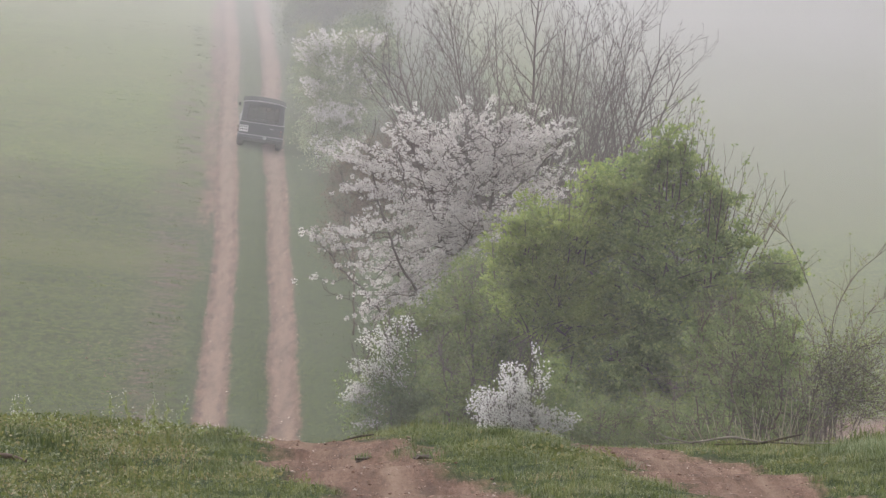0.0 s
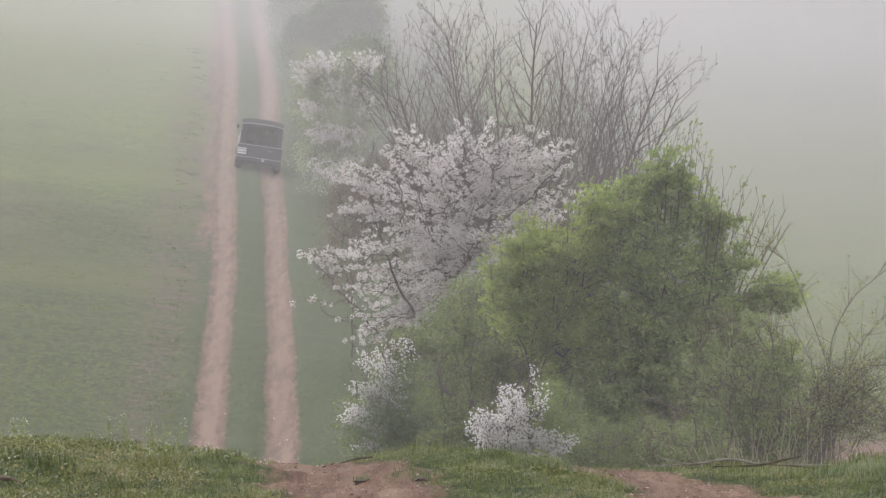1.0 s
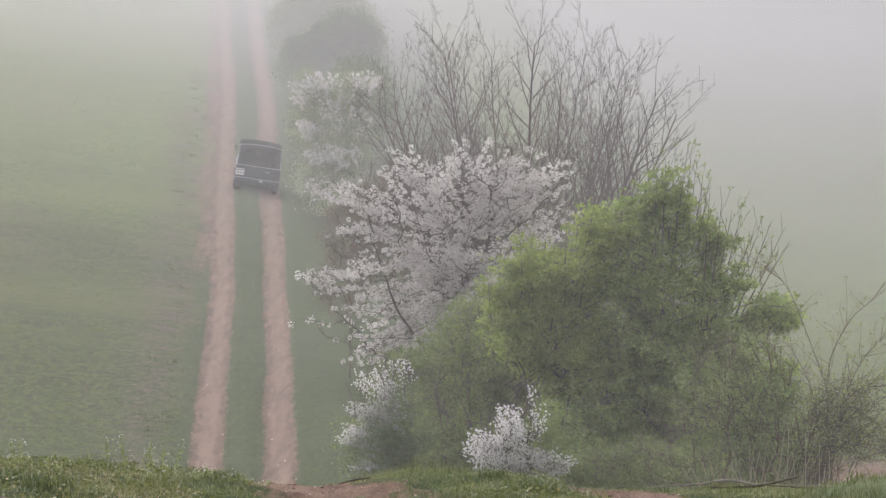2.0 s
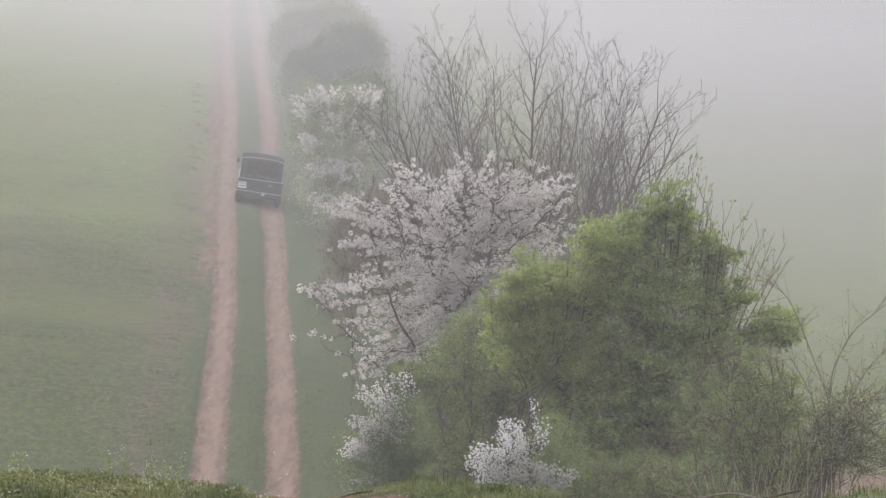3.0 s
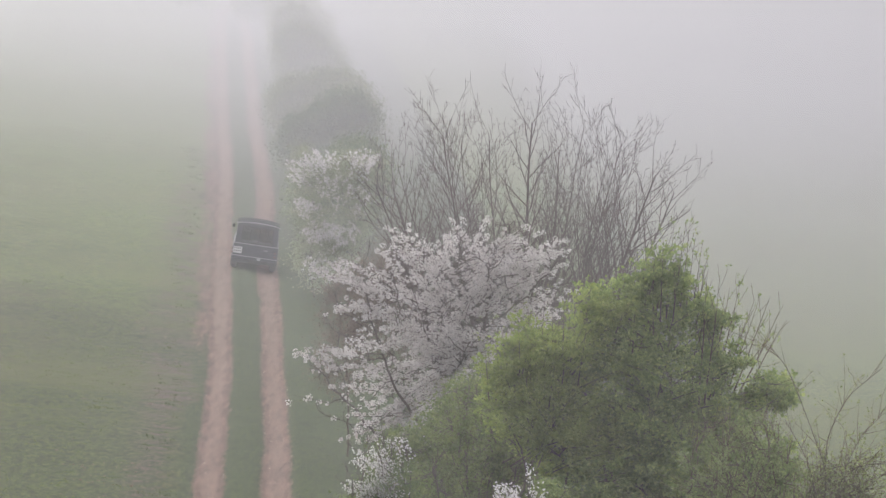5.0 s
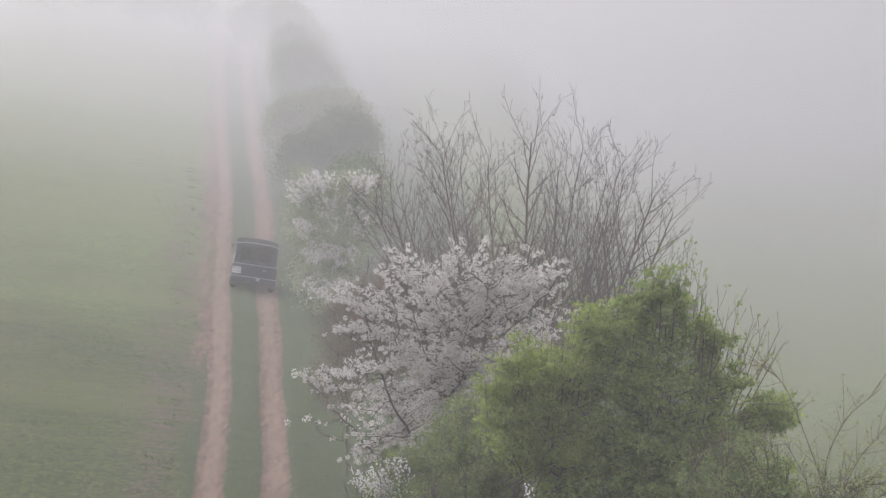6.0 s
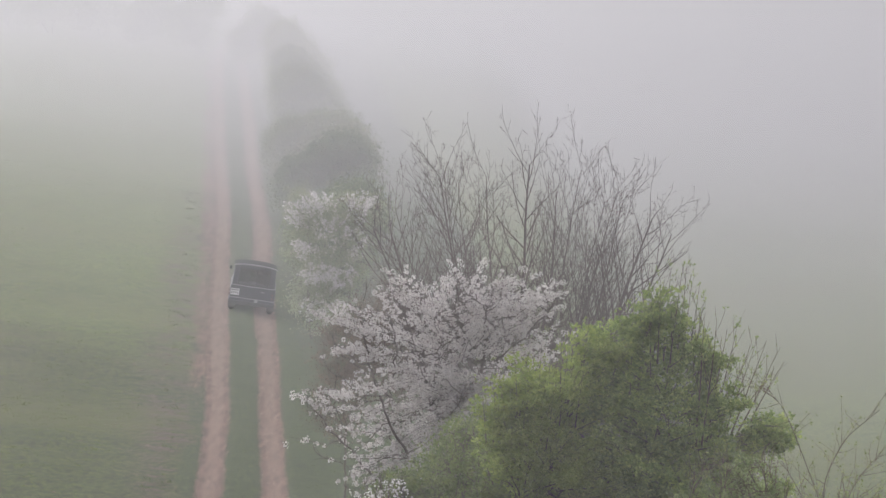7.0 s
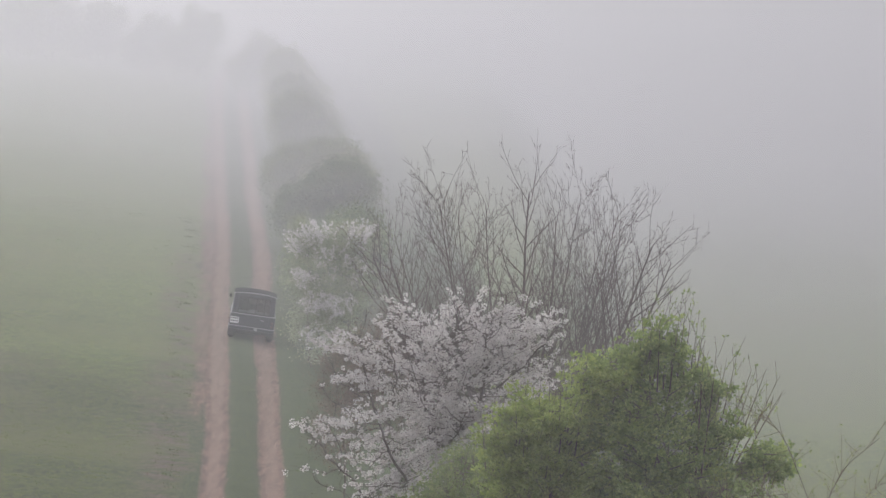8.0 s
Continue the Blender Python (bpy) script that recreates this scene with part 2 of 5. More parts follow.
def profile(y):
    y = np.clip(np.asarray(y, float), ALONG[0], ALONG[-1] - 0.01)
    a, r, s = np.array(ALONG, float), np.array(RISE), np.array(SLOPES)
    i = np.clip(np.searchsorted(a, y, side="right") - 1, 0, len(a) - 2)
    h = a[i + 1] - a[i]
    t = (y - a[i]) / h
    return ((2 * t ** 3 - 3 * t ** 2 + 1) * r[i] + (t ** 3 - 2 * t ** 2 + t) * h * s[i] + (-2 * t ** 3 + 3 * t ** 2) * r[i + 1] + (t ** 3 - t ** 2) * h * s[i + 1])


def track_x(y):
    """The middle of the track: over the crest to its left, then straight up the far slope."""
    y = np.asarray(y, float)
    bend = np.interp(y, [-92.5, 18.5, 29.1, 33.6, 37.0, 44.0, 55.5, 74.0, 104.1, 143.3, 197.0, 233.2, 277.4, 333.7, 462.3], [9.2, 1.9, 0.71, 0.37, 0.07, -0.58, -1.55, -2.88, -4.0, -4.46, -5.93, -7.09, -8.4, -10.45, -14.9])
    return bend


RUT = 0.87


def rut_half(y):
    return np.interp(y, [0.0, 28.1, 36.2, 70.3, 142.7, 207.0, 462.3], [0.42, 0.40, 0.33, 0.36, 0.42, 0.36, 0.36])


def masks(x, y):
    d = x - track_x(y)
    w = rut_half(y) + 0.05 * smooth(150, 220, y)
    ragged = 0.10 * fbm(x * 0.6, y * 0.05, 11) + 0.07 * fbm(x * 2.1, y * 0.25, 13) + 0.30 * (1 - smooth(45, 80, y)) * fbm(x * 3.1, y * 1.3, 12)
    left, right = np.abs(d + RUT + ragged), np.abs(d - RUT + ragged)
    soft = 0.16 + 0.12 * (1 - smooth(45, 80, y))
    soil = np.maximum(1 - smooth(w - 0.30, w + soft + 0.10, left), 1 - smooth(w - 0.30, w + soft + 0.10, right))
    worn_side = np.exp(-((d + 1.42) / 0.6) ** 2) * smooth(150, 230, y) * (1.0 + 0.5 * fbm(x * 0.8, y * 0.08, 5))
    soil = np.clip(np.maximum(soil, 0.58 * worn_side), 0, 1) * (1 - 0.10 * (1 - smooth(42, 70, y)))
    bare = 0.62 * np.exp(-((d - 14.5) / 3.2) ** 2) * smooth(116, 126, y) * (1 - smooth(150, 176, y)) * (1 + 0.6 * fbm(x * 0.5, y * 0.1, 14))
    soil = np.maximum(soil, np.clip(bare, 0, 0.85))
    strip = 1.30 + 0.35 * (1 - smooth(152, 195, y))
    verge = smooth(-strip - 0.45, -strip + 0.05, d + 0.7 * fbm(x * 0.6, y * 0.15, 8)) * (1 - smooth(8, 12, d))
    verge = np.maximum(verge, 1 - smooth(70, 116, y))
    worn = 1.1 * np.exp(-((d + strip + 0.75) / (0.55 + 0.5 * smooth(165, 205, y))) ** 2) * smooth(104, 138, y) * (1.0 + 1.2 * fbm(x * 0.5, y * 0.09, 9))
    worn = worn + (0.25 + 0.8 * np.clip(fbm(x * 0.35, y * 0.06, 15) + 0.15, 0, 1) * (1 - smooth(222, 245, y))) * smooth(186, 202, y) * (1 - smooth(-9, -4.0, d))
    worn = worn * (1 - smooth(240, 310, y)) + 0.9 * np.exp(-((d - 15) / 3.5) ** 2) * smooth(120, 132, y) * (1 - smooth(165, 190, y))
    return soil, verge, np.clip(worn, 0, 1)


def height(x, y):
    x, y = np.asarray(x, float), np.asarray(y, float)
    back = 58 * smooth(3.5, 11, x) * smooth(112, 175, y)
    z = profile(y - back)
    d = x - track_x(y)
    z = z - 0.11 * np.clip(d, -12, 6) * smooth(138, 180, y)
    crest = np.interp(x, [-7, -2.5, -1.4, -0.7, -0.14, 0.4, 1.03, 1.5, 2.1, 2.65, 7], [0.10, 0.05, 0.02, -0.05, 0.05, 0.01, -0.07, -0.11, -0.11, -0.04, 0.1])
    z = z + crest * np.exp(-((y - 36.5) / 5.0) ** 2)
    soil = masks(x, y)[0]
    z = z - soil * (0.03 + 0.05 * smooth(92, 138, y))
    near = 1 - smooth(42, 70, y)
    z = z + 0.05 * near * fbm(x * 1.3, y * 0.8, 2) + near * 0.025 * fbm(x * 6, y * 4, 3)
    z = z + (1 - near) * (0.22 * fbm(x * 0.09, y * 0.05, 4) * smooth(138, 207, y) + 0.10 * (1 - soil) * fbm(x * 0.9, y * 0.9, 6))
    return z


def build_ground():
    xs = np.unique(np.round(np.concatenate([np.linspace(-420, -60, 30), np.arange(-60, -18, 1.2), np.arange(-18, -3.8, 0.25), np.arange(-3.8, 3.0, 0.056),
                                            np.arange(3.0, 10, 0.4), np.arange(10, 40, 1.5), np.linspace(40, 420, 36)]), 3))
    ys = np.unique(np.round(np.concatenate([np.linspace(-400, 14, 22), np.arange(14, 26.5, 0.8), np.arange(26.5, 41, 0.11), np.arange(41, 128, 2.4), np.arange(128, 290, 0.9),
                                            np.arange(290, 460, 2.4), np.linspace(460, 2000, 50)]), 3))
    gx, gy = np.meshgrid(xs, ys)
    x, y = (gx + track_x(gy)).ravel(), gy.ravel()
    z = height(x, y)
    soil, verge, worn = masks(x, y)
    nx, ny = len(xs), len(ys)
    i = (np.arange(ny - 1)[:, None] * nx + np.arange(nx - 1)[None, :]).ravel()
    quads = np.stack([i, i + 1, i + nx + 1, i + nx], 1)
    on_track = (soil[quads].mean(1) > 0.5) & (np.abs(x[quads].mean(1) - track_x(y[quads].mean(1))) < 1.35)
    verts = np.stack([x, y, z], 1)

    def sheet(name, faces):
        used, inverse = np.unique(faces, return_inverse=True)
        me = raw_mesh(name, verts[used], inverse.reshape(faces.shape), M_GROUND, True)
        for key, values in (("soil", soil), ("verge", verge), ("worn", worn)):
            a = me.attributes.new(key, "FLOAT", "POINT")
            a.data.foreach_set("value", values[used].astype(np.float32))
        return new(name, me)

    tagged(sheet("ground", quads[~on_track]), "misty hillside of young green crop and rough verge grass", "ground", kind="structure")
    tagged(sheet("road", quads[on_track]), "two bare reddish earth wheel ruts of a farm track", "farm track", kind="structure")


build_ground()


# ---- fog ----
def build_fog():
    """A bank of mist that thickens up the far slope."""
    mat = bpy.data.materials.new("mist")
    mat.use_nodes = True
    t = mat.node_tree
    t.nodes.clear()
    out, sc, at = t.nodes.new("ShaderNodeOutputMaterial"), t.nodes.new("ShaderNodeVolumeScatter"), t.nodes.new("ShaderNodeAttribute")
    at.attribute_name = "density"
    sc.inputs["Color"].default_value = (0.996, 0.995, 0.989, 1)
    sc.inputs["Anisotropy"].default_value = FOG_LEAN
    thin = t.nodes.new("ShaderNodeMath")
    thin.operation = "MULTIPLY"
    thin.inputs[1].default_value = 0.01
    t.links.new(at.outputs["Fac"], thin.inputs[0])
    t.links.new(thin.outputs[0], sc.inputs["Density"])
    t.links.new(sc.outputs[0], out.inputs["Volume"])
    g = bpy.data.node_groups.new("mist_bank", "GeometryNodeTree")
    g.interface.new_socket("Geometry", in_out="INPUT", socket_type="NodeSocketGeometry")
    g.interface.new_socket("Geometry", in_out="OUTPUT", socket_type="NodeSocketGeometry")
    go = g.nodes.new("NodeGroupOutput")
    cube = g.nodes.new("GeometryNodeVolumeCube")
    cube.inputs["Min"].default_value, cube.inputs["Max"].default_value = (-70, 55, -12), (70, 780, 52)
    for key, n in (("Resolution X", 10), ("Resolution Y", 73), ("Resolution Z", 7)):
        cube.inputs[key].default_value = n
    pos, sep = g.nodes.new("GeometryNodeInputPosition"), g.nodes.new("ShaderNodeSeparateXYZ")
    ramp = g.nodes.new("ShaderNodeMapRange")
    ramp.interpolation_type = "SMOOTHSTEP"
    for key, v in (("From Min", 165), ("From Max", 430), ("To Min", FOG_THIN * 100), ("To Max", FOG_THICK * 100)):
        ramp.inputs[key].default_value = v
    setm = g.nodes.new("GeometryNodeSetMaterial")
    setm.inputs["Material"].default_value = mat
    g.links.new(pos.outputs[0], sep.inputs[0])
    g.links.new(sep.outputs["Y"], ramp.inputs["Value"])
    drift, mass = g.nodes.new("ShaderNodeMapRange"), g.nodes.new("ShaderNodeMath")
    for key, v in (("From Min", -35), ("From Max", 35), ("To Min", 0.35), ("To Max", 1.2)):
        drift.inputs[key].default_value = v
    mass.operation = "MULTIPLY"
    g.links.new(sep.outputs["X"], drift.inputs["Value"])
    g.links.new(ramp.outputs["Result"], mass.inputs[0])
    g.links.new(drift.outputs["Result"], mass.inputs[1])
    g.links.new(mass.outputs[0], cube.inputs["Density"])
    g.links.new(cube.outputs["Volume"], setm.inputs["Geometry"])
    g.links.new(setm.outputs[0], go.inputs[0])
    me = bpy.data.meshes.new("fog")
    me.materials.append(mat)
    ob = new("fog", me)
    ob.modifiers.new("mist_bank", "NODES").node_group = g
    return tagged(ob, "pale grey morning mist over the hillside", "fog", kind="stuff")


build_fog()


# ---- trees and shrubs ----
def crown_points(blobs, count, rng, shell=0.0):
    """Random points in a union of ellipsoids (x, y, z and three radii each)."""
    b = np.array(blobs, float)
    share = (b[:, 3] * b[:, 4] * b[:, 5]) ** 0.75
    pick = rng.choice(len(b), count, p=share / share.sum())
    v = rng.normal(size=(count, 3))
    v /= np.linalg.norm(v, axis=1)[:, None]
    r = rng.random(count) ** (1 / 3)
    r = r * (1 - shell) + shell * np.maximum(r, 0.75 + 0.25 * rng.random(count))
    return b[pick, :3] + v * r[:, None] * b[pick, 3:]


def grow(bases, points, step, kill, rng, wander=0.15, lift=0.0, limit=260):
    """Branches that grow from the bases towards the points until they have reached them. Gives each node's place, parent and stem."""
    nodes, parent, stem = [np.array(b, float) for b in bases], [-1] * len(bases), list(range(len(bases)))
    pts, still = points.copy(), np.zeros(len(points))
    dist = np.linalg.norm(pts[:, None] - np.array(nodes)[None], axis=2)
    near, best = dist.argmin(1), dist.min(1)
    for _ in range(limit):
        if not len(pts):
            break
        pos = np.array(nodes)
        way = pts - pos[near]
        way /= np.linalg.norm(way, axis=1)[:, None] + 1e-9
        total = np.zeros((len(nodes), 3))
        np.add.at(total, near, way)
        active = np.unique(near)
        d = total[active]
        d /= np.linalg.norm(d, axis=1)[:, None] + 1e-9
        d += rng.normal(size=d.shape) * wander
        d[:, 2] += lift
        d /= np.linalg.norm(d, axis=1)[:, None] + 1e-9
        fresh = pos[active] + d * step
        first = len(nodes)
        nodes.extend(fresh)
        parent.extend(active.tolist())
        stem.extend([stem[k] for k in active])
        dn = np.linalg.norm(pts[:, None] - fresh[None], axis=2)
        m, k = dn.min(1), dn.argmin(1)
        closer = m < best
        near = np.where(closer, first + k, near)
        best = np.minimum(m, best)
        still = np.where(closer, 0, still + 1)
        keep = (best > kill) & (still < 5)
        pts, near, best, still = pts[keep], near[keep], best[keep], still[keep]
    return np.array(nodes), np.array(parent), np.array(stem)


def side_shoots(nodes, ends, rng, r0=0.006, r1=0.002, longest=1.2, bow=0.12):
    """A thin bowed shoot from the nearest branch to each end. Gives tubes, and the shoots as start, middle, end."""
    start = np.empty_like(ends)
    for i in range(0, len(ends), 400):
        d = np.linalg.norm(ends[i:i + 400, None] - nodes[None], axis=2)
        start[i:i + 400] = nodes[d.argmin(1)]
    ln = np.linalg.norm(ends - start, axis=1)
    ok = (ln < longest) & (ln > 0.02)
    start, ends, ln = start[ok], ends[ok], ln[ok]
    mid = (start + ends) / 2 + unit(len(ends), rng, 0.3) * (ln * bow)[:, None]
    n = len(ends)
    v, f = join(tubes(start, mid, np.full(n, r0), np.full(n, (r0 + r1) / 2), 4), tubes(mid, ends, np.full(n, (r0 + r1) / 2), np.full(n, r1), 4))
    return (v, f), (start, mid, ends)


def flow(parent):
    """How many tips each node carries, and how far it is from its farthest tip."""
    n = len(parent)
    tips, reach = np.zeros(n), np.zeros(n)
    for i in range(n - 1, -1, -1):
        if tips[i] == 0:
            tips[i] = 1
        p = parent[i]
        if p >= 0:
            tips[p] += tips[i]
            reach[p] = max(reach[p], reach[i] + 1)
    return tips, reach


def tubes(a, b, ra, rb, sides):
    """Tapered tubes from the points a to b."""
    n = len(a)
    d = b - a
    d /= np.linalg.norm(d, axis=1)[:, None] + 1e-9
    ref = np.where(np.abs(d[:, 2:3]) > 0.9, np.array([[1.0, 0, 0]]), np.array([[0, 0, 1.0]]))
    u = np.cross(d, ref)
    u /= np.linalg.norm(u, axis=1)[:, None] + 1e-9
    v = np.cross(d, u)
    ang = np.arange(sides) * 2 * math.pi / sides
    ring = np.cos(ang)[None, :, None] * u[:, None] + np.sin(ang)[None, :, None] * v[:, None]
    verts = np.concatenate([a[:, None] + ring * ra[:, None, None], b[:, None] + ring * rb[:, None, None]], 1).reshape(-1, 3)
    k = np.arange(sides)
    one = np.stack([k, (k + 1) % sides, sides + (k + 1) % sides, sides + k], 1)
    faces = (np.arange(n)[:, None, None] * 2 * sides + one[None]).reshape(-1, 4)
    return verts, faces


def pipe(q, r, sides):
    """One smooth tapered tube along the points q."""
    d = np.gradient(q, axis=0)
    d /= np.linalg.norm(d, axis=1)[:, None] + 1e-9
    u = np.cross(d, np.array([0.3, 1.0, 0.1]))
    u /= np.linalg.norm(u, axis=1)[:, None] + 1e-9
    w = np.cross(d, u)
    ang = np.arange(sides) * 2 * math.pi / sides
    verts = (q[:, None] + (np.cos(ang)[None, :, None] * u[:, None] + np.sin(ang)[None, :, None] * w[:, None]) * r[:, None, None]).reshape(-1, 3)
    k = np.arange(sides)
    one = np.stack([k, (k + 1) % sides, sides + (k + 1) % sides, sides + k], 1)
    return verts, (np.arange(len(q) - 1)[:, None, None] * sides + one[None]).reshape(-1, 4)


def join(*pieces):
    verts, faces, n = [], [], 0
    for v, f in pieces:
        verts.append(v)
        faces.append(f + n)
        n += len(v)
    return np.concatenate(verts), np.concatenate(faces)


def blades(center, way, size, width, rng, fold=0.25, level=0.0):
    """Small folded leaves: two triangles each, from center along way."""
    n = len(center)
    side = np.cross(way, rng.normal(size=(n, 3)) + np.array([[0, 0, level]]))
    side /= np.linalg.norm(side, axis=1)[:, None] + 1e-9
    up = np.cross(side, way)
    l, w = np.broadcast_to(size, (n,))[:, None], np.broadcast_to(width, (n,))[:, None]
    mid = center + way * l * 0.45 + up * l * fold * 0.3
    verts = np.stack([center, mid + side * w / 2, center + way * l, mid - side * w / 2], 1).reshape(-1, 3)
    i = np.arange(n)[:, None] * 4
    return verts, np.concatenate([i + np.array([[0, 1, 2]]), i + np.array([[0, 2, 3]])])


def flowers(center, facing, radius, rng):
    """Open five-petalled flowers: a shallow cup of five triangles each."""
    n = len(center)
    u = np.cross(facing, rng.normal(size=(n, 3)))
    u /= np.linalg.norm(u, axis=1)[:, None] + 1e-9
    v = np.cross(facing, u)
    ang = np.arange(5) * 2 * math.pi / 5
    rim = np.cos(ang)[None, :, None] * u[:, None] + np.sin(ang)[None, :, None] * v[:, None]
    r = np.broadcast_to(radius, (n,))[:, None, None]
    rim = center[:, None] + rim * r + facing[:, None] * r * 0.35
    verts = np.concatenate([center[:, None], rim], 1).reshape(-1, 3)
    k = np.arange(5)
    one = np.stack([np.zeros(5, int), 1 + k, 1 + (k + 1) % 5], 1)
    return verts, (np.arange(n)[:, None, None] * 6 + one[None]).reshape(-1, 3)


def unit(n, rng, lift=0.0, flat=1.0):
    v = rng.normal(size=(n, 3))
    v[:, 2] = v[:, 2] * flat + lift
    return v / (np.linalg.norm(v, axis=1)[:, None] + 1e-9)


def wood(thing, grown, tip, power, bark, rng, twigs=0, twig_len=0.3, twig_r=0.004, twig_lift=0.4, base_max=0.2, more=()):
    """Each stem with its limbs as a trunk of its own, the fine twigs as one part. Returns the nodes' reach."""
    nodes, parent, stem = grown
    tips, reach = flow(parent)
    rad = np.minimum(tip * tips ** power, base_max)
    has = parent >= 0
    a, b, st = nodes[parent[has]], nodes[has], stem[has]
    ra, rb = np.minimum(rad[parent[has]], rad[has] * 1.5), rad[has]
    thick = rb > tip * 1.9
    org = np.array(thing.location)
    main = np.zeros(len(nodes), int)
    for i in range(len(nodes) - 1, -1, -1):
        p = parent[i]
        if p >= 0 and (main[p] == 0 or tips[i] > tips[main[p]]):
            main[p] = i
    on_trunk = np.zeros(len(nodes), bool)
    for k in np.unique(st):
        line = [k]
        while main[line[-1]] and rad[main[line[-1]]] > tip * 1.9:
            line.append(main[line[-1]])
        if len(line) > 2:
            on_trunk[line] = True
            v, f = pipe(nodes[line], rad[line], 7)
            under("trunk", raw_mesh("trunk", v - org, f, bark, True), thing)
    limbs = thick & ~on_trunk[has]
    if limbs.any():
        v, f = tubes(a[limbs], b[limbs], ra[limbs], rb[limbs], 6)
        tagged(under("limb", raw_mesh("limb", v - org, f, bark, True), thing), kind="stuff")
    pieces = [tubes(a[~thick], b[~thick], ra[~thick], rb[~thick], 4)] if (~thick).any() else []
    pieces += list(more)
    if twigs:
        outer = np.flatnonzero((reach < 6) & has)
        pick = rng.choice(outer, twigs)
        step = nodes[pick] - nodes[np.maximum(parent[pick], 0)]
        step /= np.linalg.norm(step, axis=1)[:, None] + 1e-9
        way = step * 0.9 + unit(twigs, rng, twig_lift) * 0.8
        way /= np.linalg.norm(way, axis=1)[:, None]
        ln = twig_len * (0.35 + rng.random(twigs))
        knee = nodes[pick] + way * ln[:, None] * 0.55
        tipp = knee + (way + unit(twigs, rng, 0.25) * 0.25) * ln[:, None] * 0.45
        pieces.append(tubes(nodes[pick], knee, np.full(twigs, twig_r), np.full(twigs, twig_r * 0.8), 4))
        pieces.append(tubes(knee, tipp, np.full(twigs, twig_r * 0.8), np.full(twigs, twig_r * 0.4), 4))
    if pieces:
        v, f = join(*pieces)
        tagged(under("twig", raw_mesh("twig", v - org, f, bark), thing), kind="stuff")
    return reach


def plant(name, base, label, category):
    thing = new(name)
    thing.location = (base[0], base[1], float(height(base[0], base[1])) - 0.05)
    thing.empty_display_size = 0.3
    bpy.context.view_layer.update()
    return tagged(thing, label, category, group="hedge along the track")


def root(x, y, down=0.1):
    return (x, y, float(height(x, y)) - down)


def blossom(thing, centers, per, spread, radius, rng, material):
    """Flower heads, each a ball of small open flowers."""
    n = len(centers)
    size = spread * (0.6 + 0.7 * rng.random(n))
    d = unit(n * per, rng)
    off = d * (np.repeat(size, per) * (0.45 + 0.6 * rng.random(n * per)))[:, None]
    facing = d + unit(n * per, rng, 0.3) * 0.5
    facing /= np.linalg.norm(facing, axis=1)[:, None]
    v, f = flowers(np.repeat(centers, per, 0) + off, facing, radius * (0.75 + 0.5 * rng.random(n * per)), rng)
    return tagged(under("blossom", raw_mesh("blossom", v - np.array(thing.location), f, material), thing, "dense white spring blossom"), kind="stuff")


def foliage(thing, centers, per, spread, flat, size, rng, material, lift=0.2, name="crown", level=0.6):
    """Pads of many small leaves round the centers."""
    n = len(centers)
    wide = np.repeat(spread * (0.55 + 0.9 * rng.random(n)), per)
    off = rng.normal(size=(n * per, 3)) * wide[:, None]
    off[:, 2] *= flat
    way = unit(n * per, rng, lift, 0.8)
    l = size * (0.55 + 0.9 * rng.random(n * per))
    v, f = blades(np.repeat(centers, per, 0) + off, way, l, l * 0.7, rng, level=level)
    return tagged(under(name, raw_mesh(name, v - np.array(thing.location), f, material), thing), kind="stuff")


def sprays(blobs, count, middle, rng, long=0.7, outward=0.8, lift=0.25, shell=0.5):
    """Ends and starts of shoots that point out of a crown."""
    end = crown_points(blobs, count, rng, shell)
    out = end - np.array(middle)
    out[:, 2] *= 0.5
    out /= np.linalg.norm(out, axis=1)[:, None] + 1e-9
    way = out * outward + unit(count, rng) * 0.6
    way[:, 2] += lift
    way /= np.linalg.norm(way, axis=1)[:, None]
    ln = long * (0.5 + 0.8 * rng.random(count))
    return end - way * ln[:, None], end


def along(a, b, gap, rng, sag=0.05):
    """Points every so often from a to b, on a slight bow."""
    ln = np.linalg.norm(b - a, axis=1)
    pts = []
    for p, q, l in zip(a, b, ln):
        t = np.linspace(0, 1, max(2, int(l / gap)))[:, None]
        pts.append(p + (q - p) * t + np.array([0, 0, 1]) * (4 * t * (1 - t) - 0.5) * sag + rng.normal(size=(len(t), 3)) * 0.022)
    return np.concatenate(pts)


def at_depth(y, rows):
    """Crown blobs as x, z and three radii, all at one distance up the hedge."""
    return [(x, y, z, a, b, c) for x, z, a, b, c in rows]


CHERRY = at_depth(138.69, [(-2.95, -0.67, 0.43, 0.27, 0.17), (-2.95, -1.63, 0.37, 0.23, 0.15), (0.75, 2.1, 0.68, 0.5, 0.32), (2.18, 1.87, 0.74, 0.54, 0.35),
    (2.94, 1.44, 0.31, 0.31, 0.31), (-1.04, 1.87, 0.62, 0.45, 0.27), (-2.03, -2.52, 0.49, 0.36, 0.31), (0.2, 1.31, 2.1, 1.28, 0.74),
    (-1.29, 0.94, 1.48, 0.83, 0.37), (-1.16, 0.2, 1.61, 1, 0.62), (1.93, 1.25, 1.24, 0.83, 0.62), (-1.41, -0.73, 1.61, 0.97, 0.56)])
